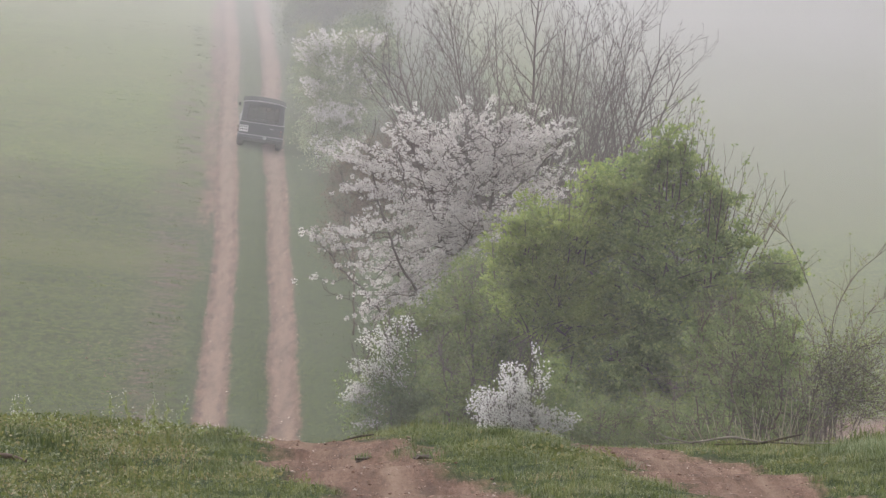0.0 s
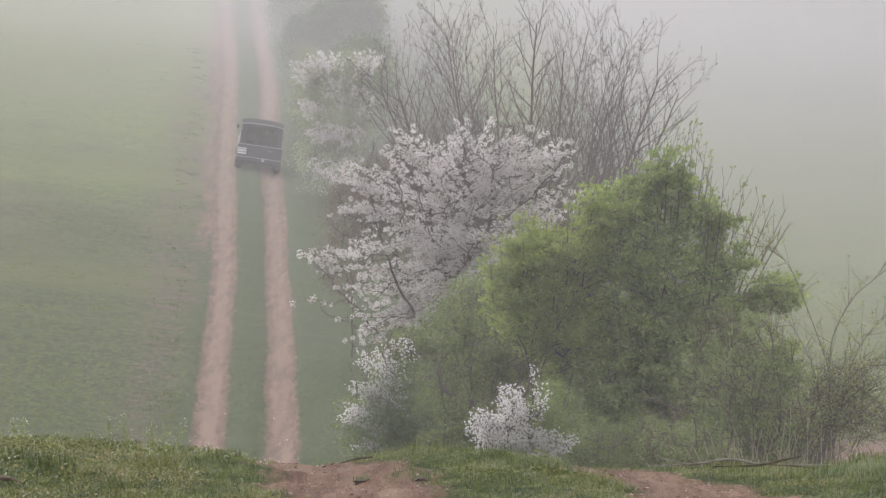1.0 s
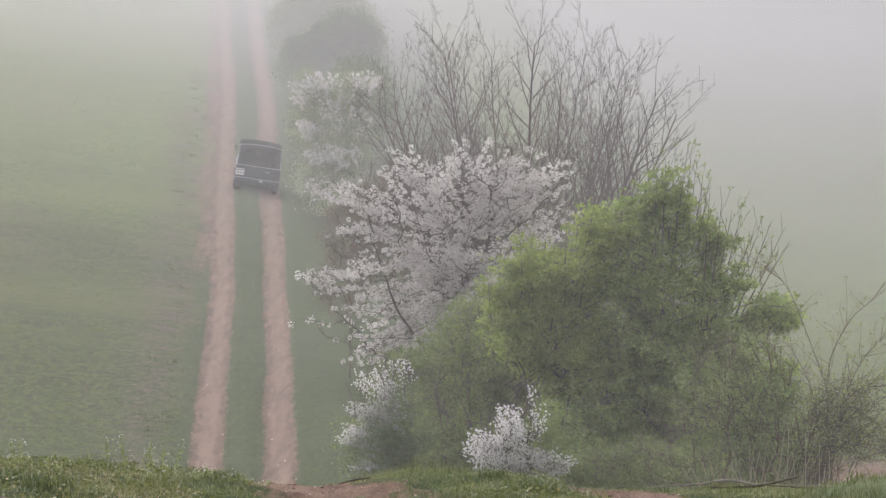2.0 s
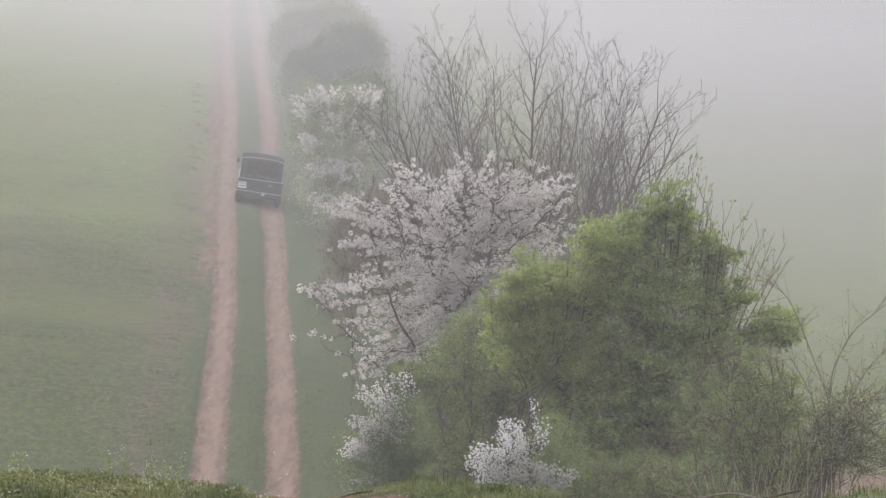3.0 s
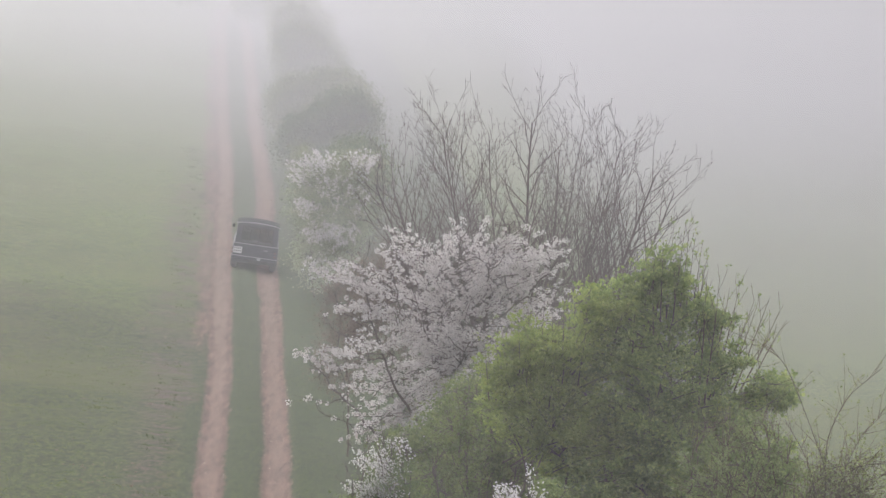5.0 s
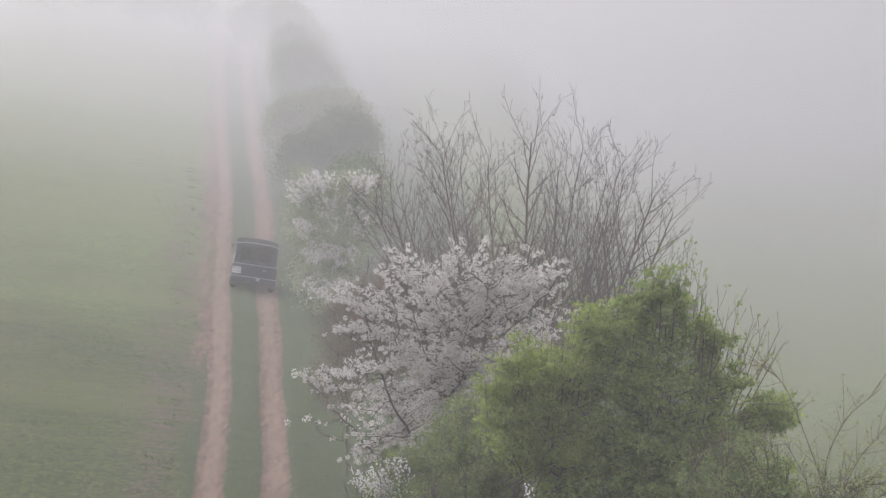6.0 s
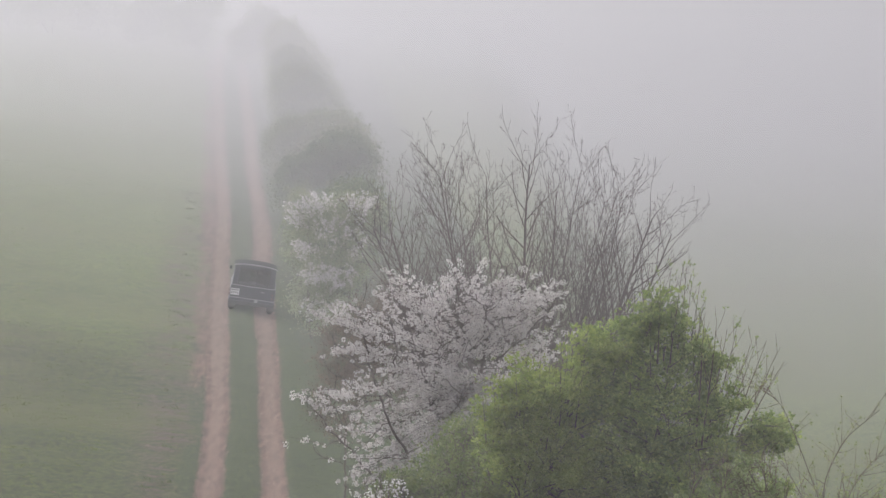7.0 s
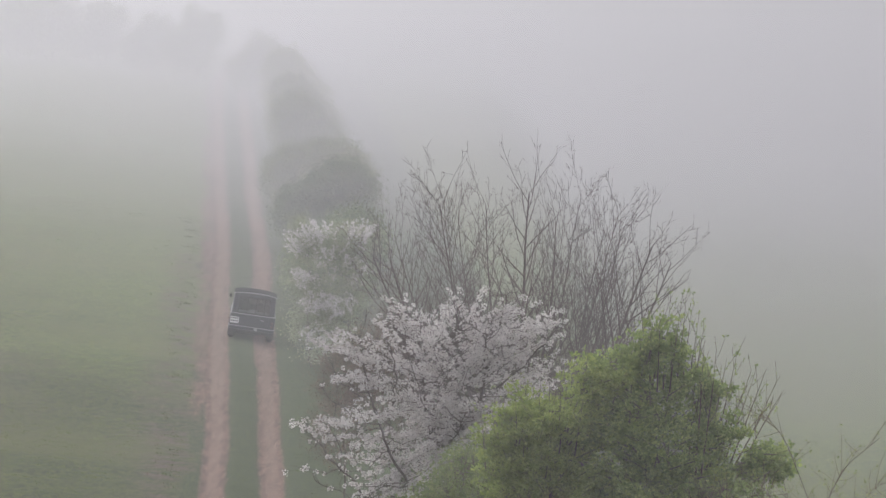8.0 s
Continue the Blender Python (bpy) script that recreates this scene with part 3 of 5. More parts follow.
CHERRY += at_depth(138.69, [(0.69, -0.54, 1.61, 1.17, 0.99), (-1.78, -1.66, 1.3, 0.81, 0.49), (-1.16, -2.89, 0.74, 0.75, 0.93),
    (-1.22, 2.03, 0.49, 0.32, 0.22), (-2.4, 1.16, 0.49, 0.31, 0.2), (2.67, 1.56, 0.47, 0.43, 0.49), (2.67, 0.2, 0.56, 0.45, 0.43),
    (2.5, 0.75, 0.75, 0.5, 0.4), (1.9, 0.1, 1, 0.7, 0.5), (-0.3, -2.1, 1, 0.8, 0.75), (-0.5, -1.3, 1.2, 0.9, 0.6),
    (-1.3, -2.4, 0.8, 0.6, 0.5)])


def tiers(thing, blobs, count, middle, rng, leaf, bark, long=0.8, lift=0.08, per=13, size=0.055, side=4, gap=0.11, puff=0.05, over=0.2, shell=0.6):
    """Boughs in flat, nearly level fans that stand out of a crown, one above the other; along them sit close tufts of leaves."""
    end = crown_points(blobs, count, rng, shell)
    out = end - np.array(middle)
    out[:, 2] *= 0.35
    out /= np.linalg.norm(out, axis=1)[:, None] + 1e-9
    way = out + unit(count, rng, 0.0, 0.35) * 0.6
    way[:, 2] += lift
    way /= np.linalg.norm(way, axis=1)[:, None]
    ln = long * (0.5 + 0.8 * rng.random(count))
    a = end - way * ln[:, None]
    end = end + way * (ln * over * rng.random(count) ** 2)[:, None]
    across = np.cross(way, np.array([0.0, 0.0, 1.0]))
    across /= np.linalg.norm(across, axis=1)[:, None] + 1e-9
    t = 0.25 + 0.7 * rng.random((count, side))
    start = (a[:, None] + (end - a)[:, None] * t[..., None]).reshape(-1, 3)
    m = count * side
    hand = np.where(rng.random(m) < 0.5, -1.0, 1.0)[:, None]
    turn = np.repeat(way, side, 0) * 0.75 + np.repeat(across, side, 0) * hand * 0.7 + unit(m, rng) * 0.25
    turn /= np.linalg.norm(turn, axis=1)[:, None]
    tip = start + turn * ((np.repeat(ln, side) * (0.65 - 0.4 * t.ravel())) * (0.6 + 0.7 * rng.random(m)))[:, None]
    v, f = join(tubes(a, end, np.full(count, 0.011), np.full(count, 0.003), 4), tubes(start, tip, np.full(m, 0.005), np.full(m, 0.002), 4))
    tagged(under("bough", raw_mesh("bough", v - np.array(thing.location), f, bark), thing), kind="stuff")
    heads = np.concatenate([along(a + (end - a) * 0.35, end, gap, rng, 0.02), along(start, tip, gap, rng, 0.02)])
    foliage(thing, heads, per, puff, 0.65, size, rng, leaf, lift=0.35, name="leaves")


def twig_leaves(thing, rng, stems, bark, leaf, per=3, size=0.045, every=0.14, **how):
    """Rising leafless stems, with a few young leaves along their outer shoots."""
    ends = ascending(thing, stems, rng, bark, **how)
    if leaf is not None:
        foliage(thing, ends[rng.random(len(ends)) < every], per, 0.025, 1.0, size, rng, leaf, lift=0.5, name="sprig")


def build_cherry():
    rng = np.random.default_rng(3)
    x, y = 0.57, 138.7
    t = plant("cherry_tree", (x, y), "wild cherry tree covered in white blossom beside the track", "tree")
    grown = grow([root(x, y)], crown_points(CHERRY, 420, rng, 0.2), 0.16, 0.36, rng, 0.2)
    a, b = sprays(CHERRY, 290, (x - 0.2, y, -0.6), rng, 1.3, 1.8, 0.02, 0.45)
    link, _ = side_shoots(grown[0], a, rng, 0.014, 0.009, 2.4)
    side_a = a + (b - a) * (0.2 + 0.5 * rng.random((len(a), 1)))
    side_b = side_a + ((b - a) * 0.35 + unit(len(a), rng, 0.1, 0.6) * 0.32)
    shoot = tubes(a, b, np.full(len(a), 0.009), np.full(len(a), 0.003), 4)
    wood(t, grown, 0.009, 0.46, M_BARK_CHERRY, rng, 160, 0.3, 0.006, base_max=0.17, more=[link, shoot])
    heads = np.concatenate([along(a + (b - a) * 0.15, b, 0.10, rng), along(side_a, side_b, 0.11, rng)])
    low = np.clip((-0.9 - heads[:, 2]) / 3.0, 0, 0.35)
    heads = heads[rng.random(len(heads)) < 0.84 - low]
    blossom(t, heads, 19, 0.070, 0.020, rng, M_PETAL)


def build_low_blossom(label, x, y, crown, white, leafy, leaf, leaves, seed, heart):
    """A low thorn shrub: white gives patches of blossom as (blob, shoots, length); leafy gives the green part."""
    rng = np.random.default_rng(seed)
    t = plant("blackthorn_shrub", (x, y), label, "shrub")
    bases = [root(x + dx, y + dy) for dx, dy in ((0, 0), (0.22, 0.1), (-0.2, 0.05))]
    grown = grow(bases, crown_points(crown, 220, rng, 0.2), 0.1, 0.2, rng, 0.2, 0.05)
    starts, ends = [], []
    for blob, count, long in white:
        a, b = sprays([blob], int(1.25 * count), heart, rng, 1.35 * long, 1.6, 0.2, 0.2)
        starts.append(a), ends.append(b)
    a, b = np.concatenate(starts), np.concatenate(ends)
    n = len(a)
    side_a = a + (b - a) * (0.3 + 0.5 * rng.random((n, 1)))
    side_b = side_a + (b - a) * 0.3 + unit(n, rng, 0.15) * 0.12
    link, _ = side_shoots(grown[0], a, rng, 0.006, 0.004, 1.5)
    shoot = tubes(a, b, np.full(n, 0.005), np.full(n, 0.002), 4)
    wood(t, grown, 0.006, 0.45, M_BARK_CHERRY, rng, 240, 0.3, 0.004, 0.8, base_max=0.05, more=[link, shoot])
    blossom(t, np.concatenate([along(a, b, 0.047, rng, 0.02), along(side_a, side_b, 0.044, rng, 0.02)]), 6, 0.016, 0.0115, rng, M_PETAL_THORN)
    foliage(t, crown_points(leafy, leaves, rng, 0.2), 11, 0.08, 0.8, 0.05, rng, leaf, name="leaves")


def build_leafy(name, label, category, stems, blobs, points, step, kill, seed, bark, leaf, pads, per, spread, flat, size, twigs=400, twig_len=0.3,
                tip=0.007, power=0.45, base_max=0.12, shell=0.45, lift=0.03, shoots=0, shoot_r=0.006):
    rng = np.random.default_rng(seed)
    t = plant(name, stems[0], label, category)
    grown = grow([root(*s) for s in stems], crown_points(blobs, points, rng, 0.25), step, kill, rng, 0.2, lift)
    ends = crown_points(blobs, max(pads, shoots), rng, shell)
    link, (_, _, tops) = side_shoots(grown[0], ends, rng, shoot_r, shoot_r * 0.4, 3.0)
    wood(t, grown, tip, power, bark, rng, twigs, twig_len, twig_r=shoot_r * 0.7, base_max=base_max, more=[link])
    if leaf is not None:
        foliage(t, tops[:pads], per, spread, flat, size, rng, leaf)
    return t, tops, rng


def ascending(thing, stems, rng, bark, twist=0.10, rise=0.04, busy=(0.72, 0.60, 0.42), reach=(0.38, 0.62), angle=(24, 48), spurs=0.0):
    """A leafless crown of long rising limbs: each stem forks again and again at narrow angles. Every stem is a trunk of its own."""
    fine_a, fine_b, fine_ra, fine_rb = [], [], [], []
    org = np.array(thing.location)
    for base, way, length, radius in stems:
        todo = [(np.array(base, float), np.array(way, float), length, radius, 0)]
        while todo:
            p, d, ln, r, level = todo.pop()
            d = d / np.linalg.norm(d)
            aim = d
            count = max(3, int(ln / 0.24))
            side = 1 if rng.random() < 0.5 else -1
            line = [p]
            for k in range(count):
                f = (k + 1) / count
                bend = rng.normal(size=3) * (twist if level else 0.3 * twist)
                bend[2] += (rise if level == 1 else 1.8 * rise) if level else 0.0
                d = d + bend if level else d + bend + 0.08 * (aim - d)
                d /= np.linalg.norm(d)
                q = p + d * ln / count
                r0, r1 = r * (1 - 0.8 * k / count), r * (1 - 0.8 * f)
                line.append(q)
                if level:
                    fine_a.append(p), fine_b.append(q), fine_ra.append(max(r0, 0.0045)), fine_rb.append(max(r1, 0.003))
                if level < len(busy) and f > (0.30 if level == 0 else 0.12) and rng.random() < busy[level]:
                    side = -side
                    off = np.cross(d, (0.0, 1.0, 0.0)) * side + rng.normal(size=3) * np.array([0.25, 0.75, 0.2])
                    off /= np.linalg.norm(off)
                    a = radians(rng.uniform(*angle))
                    nd = d * math.cos(a) + off * math.sin(a)
                    nl = ln * (1.12 - 0.75 * f) * rng.uniform(*reach)
                    if nl > 0.13:
                        todo.append((q, nd, nl, max(r1 * 0.62, 0.004), level + 1))
                p = q
            if level == 0:
                big = line
        v, f = pipe(np.array(big), radius * (1 - 0.8 * np.linspace(0, 1, len(big))), 6)
        under("trunk", raw_mesh("trunk", v - org, f, bark, True), thing)
    v, f = tubes(np.array(fine_a), np.array(fine_b), np.array(fine_ra), np.array(fine_rb), 4)
    if spurs:
        foot = np.array(fine_b)[rng.random(len(fine_b)) < spurs]
        tip = foot + unit(len(foot), rng, 0.45, 0.8) * (0.05 + 0.16 * rng.random((len(foot), 1)))
        v, f = join((v, f), tubes(foot, tip, np.full(len(foot), 0.005), np.full(len(foot), 0.0025), 4))
    tagged(under("twig", raw_mesh("twig", v - org, f, bark), thing), kind="stuff")
    return np.array(fine_b)


def build_bare_tree():
    rng = np.random.default_rng(13)
    x, y = 2.1, 166.8
    t = plant("bare_tree", (x, y), "leafless grey-brown tree with long upright branches", "tree")
    stems = []
    for k in range(15):
        u = -1 + 2 * (k + rng.uniform(-0.2, 0.2)) / 14
        stems.append((root(x + u * 1.0, y + 0.5 * rng.normal()), (0.42 * u + 0.03 * rng.normal(), rng.normal() * 0.12, 1.0), (9.3 - 0.8 * u * u) * rng.uniform(0.93, 1.03), 0.044 + 0.055 * rng.random() ** 2))
    ascending(t, stems, rng, M_BARK_PINK, 0.07, 0.085, (0.95, 0.80, 0.62, 0.5), (0.27, 0.50), (22, 48), spurs=0.3)


def build_thicket(label, x, y, spread, tall, count, seed):
    rng = np.random.default_rng(seed)
    t = plant("thicket", (x, y), label, "shrub")
    stems = []
    for k in range(count):
        u = rng.uniform(-1, 1)
        stems.append((root(x + u * spread * 0.6, y + rng.normal() * 0.3), (u * 0.30, rng.normal() * 0.2, 1.0), tall * (1 - 0.3 * u * u) * rng.uniform(0.75, 1.05), 0.026))
    ascending(t, stems, rng, M_BARK_RED, 0.14)


build_cherry()
build_low_blossom("low blackthorn shrub with white blossom on its trackward side", -1.1, 131.7,
                  [(-1.5, 131.65, -3.4, 0.6, 0.45, 0.9), (-1.0, 131.65, -2.6, 0.6, 0.45, 0.5)],
                  [((-1.62, 131.5, -3.3, 0.42, 0.3, 0.14), 34, 0.5), ((-1.93, 131.5, -3.85, 0.24, 0.3, 0.26), 26, 0.45), ((-1.45, 131.6, -2.72, 0.4, 0.3, 0.22), 24, 0.45),
                   ((-0.95, 131.6, -2.5, 0.5, 0.3, 0.3), 13, 0.4), ((-1.3, 131.5, -3.02, 0.3, 0.3, 0.25), 9, 0.4), ((-1.75, 131.5, -4.4, 0.25, 0.25, 0.25), 8, 0.3)],
                  [(-0.75, 131.5, -3.6, 0.85, 0.7, 0.85), (-1.2, 131.4, -4.2, 0.7, 0.6, 0.6), (-0.3, 131.5, -4.2, 0.9, 0.7, 0.6)], M_LEAF_DARK, 900, 5, (-0.3, 131.7, -4.3))
build_low_blossom("small blackthorn shrub thick with white blossom at the crest", 1.16, 112.6,
                  [(1.2, 112.6, -3.4, 0.8, 0.4, 0.5), (1.5, 112.6, -2.8, 0.4, 0.3, 0.6)],
                  [((0.86, 112.4, -3.4, 0.48, 0.3, 0.36), 62, 0.55), ((1.2, 112.4, -2.85, 0.28, 0.3, 0.40), 46, 0.5), ((0.55, 112.4, -3.12, 0.25, 0.2, 0.2), 14, 0.45),
                   ((1.62, 112.4, -3.5, 0.4, 0.3, 0.28), 42, 0.4), ((2.15, 112.4, -3.55, 0.35, 0.3, 0.28), 22, 0.35), ((1.68, 112.4, -2.2, 0.16, 0.2, 0.2), 3, 0.2), ((1.75, 112.4, -2.7, 0.3, 0.3, 0.3), 8, 0.3)],
                  [(2.25, 112.5, -3.1, 0.4, 0.4, 0.55), (1.76, 113.0, -3.01, 0.34, 0.44, 0.55), (2.16, 113.0, -3.46, 0.45, 0.45, 0.45), (1.46, 113.0, -3.56, 0.6, 0.45, 0.3)], M_LEAF_SHADE, 300, 6, (1.7, 112.9, -4.3))
build_leafy("shrub", "dark tangled shrub under the blossoming tree", "shrub", [(-0.41, 134.7), (0.55, 135.0)],
            [(-0.71, 134.67, -2.76, 0.54, 0.6, 0.66), (0.19, 134.67, -2.4, 0.6, 0.66, 0.72), (-0.41, 134.67, -3.6, 1.2, 1.14, 1.32), (0.79, 134.67, -2.4, 0.96, 1.08, 1.44), (0.19, 134.67, -4.56, 1.56, 1.14, 0.96), (-1.25, 132.9, -4.2, 0.7, 0.8, 0.95), (-0.9, 132.6, -3.5, 0.6, 0.7, 0.7)], 340, 0.16, 0.34, 7, M_BARK_GREY, M_LEAF_SHADE, 1000, 50, 0.16, 0.5, 0.065)
HAWTHORN = at_depth(122.61, [(3.9, 0.9, 0.55, 0.45, 0.4), (4.5, 1.3, 0.3, 0.3, 0.4), (4.1, 1.1, 0.3, 0.37, 0.4), (4.44, 0.87, 0.68, 0.56, 0.44),
    (3.54, 0.7, 0.55, 0.46, 0.37), (3.78, -0.01, 1.26, 0.91, 0.57), (5.15, 0.32, 0.55, 0.5, 0.46), (4.55, -0.77, 1.48, 1.1, 0.72),
    (2.96, -0.5, 0.82, 0.77, 0.72), (5.56, -0.66, 0.49, 0.53, 0.57)])
HAWTHORN += at_depth(122.61, [(4.33, -1.87, 1.8, 1.38, 0.96), (6.57, -1.18, 0.44, 0.4, 0.37), (5.97, -1.59, 0.55, 0.49, 0.44), (3.46, -2.8, 1.53, 1.37, 1.2),
    (5.1, -2.91, 1.53, 1.34, 1.15), (4, -3.8, 1.91, 1.27, 0.63), (6.1, -2.9, 1.2, 1, 1), (6.2, -3.8, 0.9, 0.8, 0.6),
    (2.7, -3.5, 1, 0.9, 0.8)])
HAWTHORN_HEART = [(x, y, z, a * 0.72, b * 0.72, c * 0.72) for x, y, z, a, b, c in HAWTHORN]
t, _, rng = build_leafy("hawthorn_tree", "dense green hawthorn in fresh leaf", "tree", [(4.22, 122.6), (4.99, 122.8), (3.24, 122.9)],
            HAWTHORN_HEART,
            600, 0.17, 0.34, 8, M_BARK_GREY, M_LEAF_HAW, 640, 34, 0.13, 0.6, 0.07, twigs=400, twig_len=0.5, shell=0.1)
tiers(t, HAWTHORN, 500, (4.3, 122.6, -2.4), rng, M_LEAF_HAW, M_BARK_GREY, 0.8, 0.05, 17, 0.082, 4, 0.17, 0.052)
tiers(t, [(6.5, 122.4, -1.05, 0.4, 0.38, 0.3), (6.1, 122.4, -1.3, 0.35, 0.35, 0.3), (5.65, 122.3, -1.55, 0.45, 0.35, 0.35), (3.3, 122.0, -0.95, 0.65, 0.5, 0.55)], 52, (4.9, 122.6, -1.6), rng, M_LEAF_HAW, M_BARK_GREY, 0.55, 0.3)
twig_leaves(t, rng, [((3.95 + 0.12 * k, 122.5 + 0.2 * rng.normal(), 0.2), (0.02 * k, rng.normal() * 0.1, 1.0), 1.15 + 0.85 * math.exp(-((k - 5) / 2.6) ** 2), 0.014) for k in range(-1, 10)], M_BARK_GREY, M_LEAF_HAW, 5, 0.052, 0.6,
            twist=0.07, rise=0.09, busy=(0.8, 0.5), reach=(0.22, 0.4), angle=(18, 36))
twig_leaves(t, rng, [((4.95 + 0.10 * k, 122.9 + 0.3 * rng.normal(), -1.4), (0.06 * k, rng.normal() * 0.1, 1.0), 2.3 + 0.5 * rng.random() - 0.08 * k, 0.018) for k in range(0, 10)], M_BARK_RED, M_LEAF_HAW, 4, 0.05, 0.3,
            twist=0.07, rise=0.09, busy=(0.75, 0.55, 0.3), reach=(0.3, 0.5), angle=(15, 34))
HAWTHORN_LIGHT = at_depth(122.1, [(1.90, -0.33, 0.54, 0.46, 0.37), (1.32, -0.82, 0.49, 0.44, 0.39), (2.35, -0.49, 1.07, 0.86, 0.68), (1.91, -1.41, 0.97, 0.87, 0.78), (3.17, 0.44, 0.54, 0.42, 0.38), (2.82, -1.90, 0.87, 0.78, 0.78)])
t, _, rng = build_leafy("hawthorn_bush", "light green hawthorn bush with young leaves", "shrub", [(2.2, 122.1), (1.52, 122.2)],
            [(x, y, z, a * 0.7, b * 0.7, c * 0.7) for x, y, z, a, b, c in HAWTHORN_LIGHT],
            320, 0.16, 0.34, 9, M_BARK_GREY, M_LEAF_LIGHT, 300, 34, 0.14, 0.6, 0.06, twigs=400, shell=0.1)
tiers(t, HAWTHORN_LIGHT, 260, (2.0, 122.1, -2.5), rng, M_LEAF_LIGHT, M_BARK_GREY, 0.85, 0.16, 14, 0.07, 4, 0.15, 0.048, 0.6, 0.4)
twig_leaves(t, rng, [((1.0 + 0.2 * k, 121.9 + 0.2 * rng.normal(), -1.3 + 0.1 * k), (-0.1 + 0.02 * k, rng.normal() * 0.15, 1.0), 1.3 + 0.25 * rng.random(), 0.012) for k in range(10)], M_BARK_GREY, M_LEAF_LIGHT, 5, 0.05, 0.55,
            twist=0.08, rise=0.07, busy=(0.8, 0.5), reach=(0.22, 0.4), angle=(20, 42))
DULL = [(0.55, 127.0, -1.5, 0.6, 0.6, 0.6), (0.8, 127.0, -2.3, 1.0, 0.8, 0.8), (0.7, 127.0, -3.3, 1.2, 0.9, 0.9), (1.5, 127.0, -3.2, 1.0, 0.8, 0.9), (1.6, 127.0, -2.3, 0.8, 0.7, 0.8), (0.9, 127.0, -4.2, 1.3, 0.9, 0.6)]
t, _, rng = build_leafy("shrub", "dull olive shrub of fine twigs just coming into leaf", "shrub", [(0.9, 127.0), (1.4, 127.2), (0.4, 127.1)],
            DULL, 300, 0.16, 0.34, 11, M_BARK_GREY, M_LEAF_SHADE, 260, 26, 0.14, 0.7, 0.055, twigs=600, twig_len=0.5)
tiers(t, DULL, 130, (1.0, 127.0, -4.2), rng, M_LEAF_SHADE, M_BARK_GREY, 0.7, 0.25, 12, 0.062, 4, 0.12, 0.05, 0.3)
WILLOW = [(5.09, 108.54, -1.99, 1.0, 0.89, 0.85), (5.9, 108.54, -2.76, 0.9, 0.81, 0.75), (4.51, 108.54, -3.15, 1.06, 0.74, 0.58), (5.48, 108.54, -3.54, 1.2, 0.76, 0.44), (5.35, 108.54, -1.3, 0.55, 0.53, 0.4)]
t, _, rng = build_leafy("willow_bush", "thin olive green bush of many upright stems", "shrub", [(5.29, 108.5), (5.67, 108.6), (4.9, 108.4), (5.96, 108.7), (4.51, 108.6)],
            WILLOW,
            300, 0.15, 0.3, 10, M_BARK_RED, M_LEAF_WILLOW, 130, 20, 0.14, 0.7, 0.05, twigs=500, twig_len=0.6, tip=0.006, base_max=0.035, lift=0.15)
tiers(t, WILLOW, 95, (5.4, 108.5, -4.6), rng, M_LEAF_WILLOW, M_BARK_GREY, 0.7, 0.4, 7, 0.055, 4, 0.10, 0.04, 0.35)
twig_leaves(t, rng, [(root(5.38 + 0.10 * k, 108.1 + 0.15 * rng.normal()), (0.085 * k, rng.normal() * 0.2, 1.0), 2.0 + 0.9 * rng.random() - 0.05 * abs(k), 0.015) for k in range(-9, 10)], M_BARK_RED, M_LEAF_WILLOW, 3, 0.042, 0.22,
            twist=0.09, rise=0.03, busy=(0.75, 0.6, 0.4))
n = 260
foot = np.stack([5.0 + 1.8 * rng.random(n), 107.4 + 0.6 * rng.random(n), np.zeros(n)], 1)
foot[:, 2] = height(foot[:, 0], foot[:, 1])
head = foot + unit(n, rng, 1.1) * (1.0 + 1.6 * rng.random((n, 1)))
v, f = tubes(foot, head, np.full(n, 0.010), np.full(n, 0.004), 4)
tagged(under("dry_stalk", raw_mesh("dry_stalk", v - np.array(t.location), f, M_STRAW), t, "pale dry stalks"), kind="stuff")
t, _, rng = build_leafy("undergrowth", "low brown and green undergrowth at the foot of the hedge", "shrub", [(3.0, 113.6), (3.9, 113.8), (4.6, 113.5), (2.4, 113.7)],
            [(2.8, 113.6, -3.83, 0.71, 0.61, 0.51), (3.71, 113.6, -3.78, 0.71, 0.66, 0.61), (4.62, 113.6, -3.88, 0.71, 0.63, 0.56), (2.29, 113.6, -3.98, 0.51, 0.43, 0.35), (3.3, 113.6, -4.19, 1.42, 0.91, 0.41)], 260, 0.14, 0.28, 54, M_BARK_RED, M_LEAF_SHADE, 520, 34, 0.13, 0.6, 0.05, twigs=700, twig_len=0.4, tip=0.006, base_max=0.03, shell=0.2)
build_bare_tree()
build_leafy("thicket", "brown budding thicket of fine twigs beside the track", "shrub", [(-1.9, 170.8), (-1.2, 171.2), (-2.4, 171.0)],
            [(-2.45, 170.85, -0.1, 0.85, 0.9, 0.95), (-2.6, 170.85, -1.4, 0.75, 0.8, 1.0), (-1.7, 170.85, 0.7, 0.8, 0.85, 0.8), (-0.8, 170.85, 0.9, 0.9, 0.85, 0.9), (-1.2, 170.85, -0.3, 1.2, 1.1, 1.2)],
            300, 0.2, 0.4, 14, M_BARK_RED, M_LEAF_BROWN, 620, 30, 0.2, 0.9, 0.05, twigs=1300, twig_len=0.45, tip=0.007, base_max=0.06, shoots=700)
build_thicket("brown leafless thicket under the bare tree", 0.2, 172.9, 0.9, 5.2, 8, 19)
build_thicket("brown leafless thicket behind the hawthorn", 5.3, 170.8, 1.2, 2.7, 10, 15)
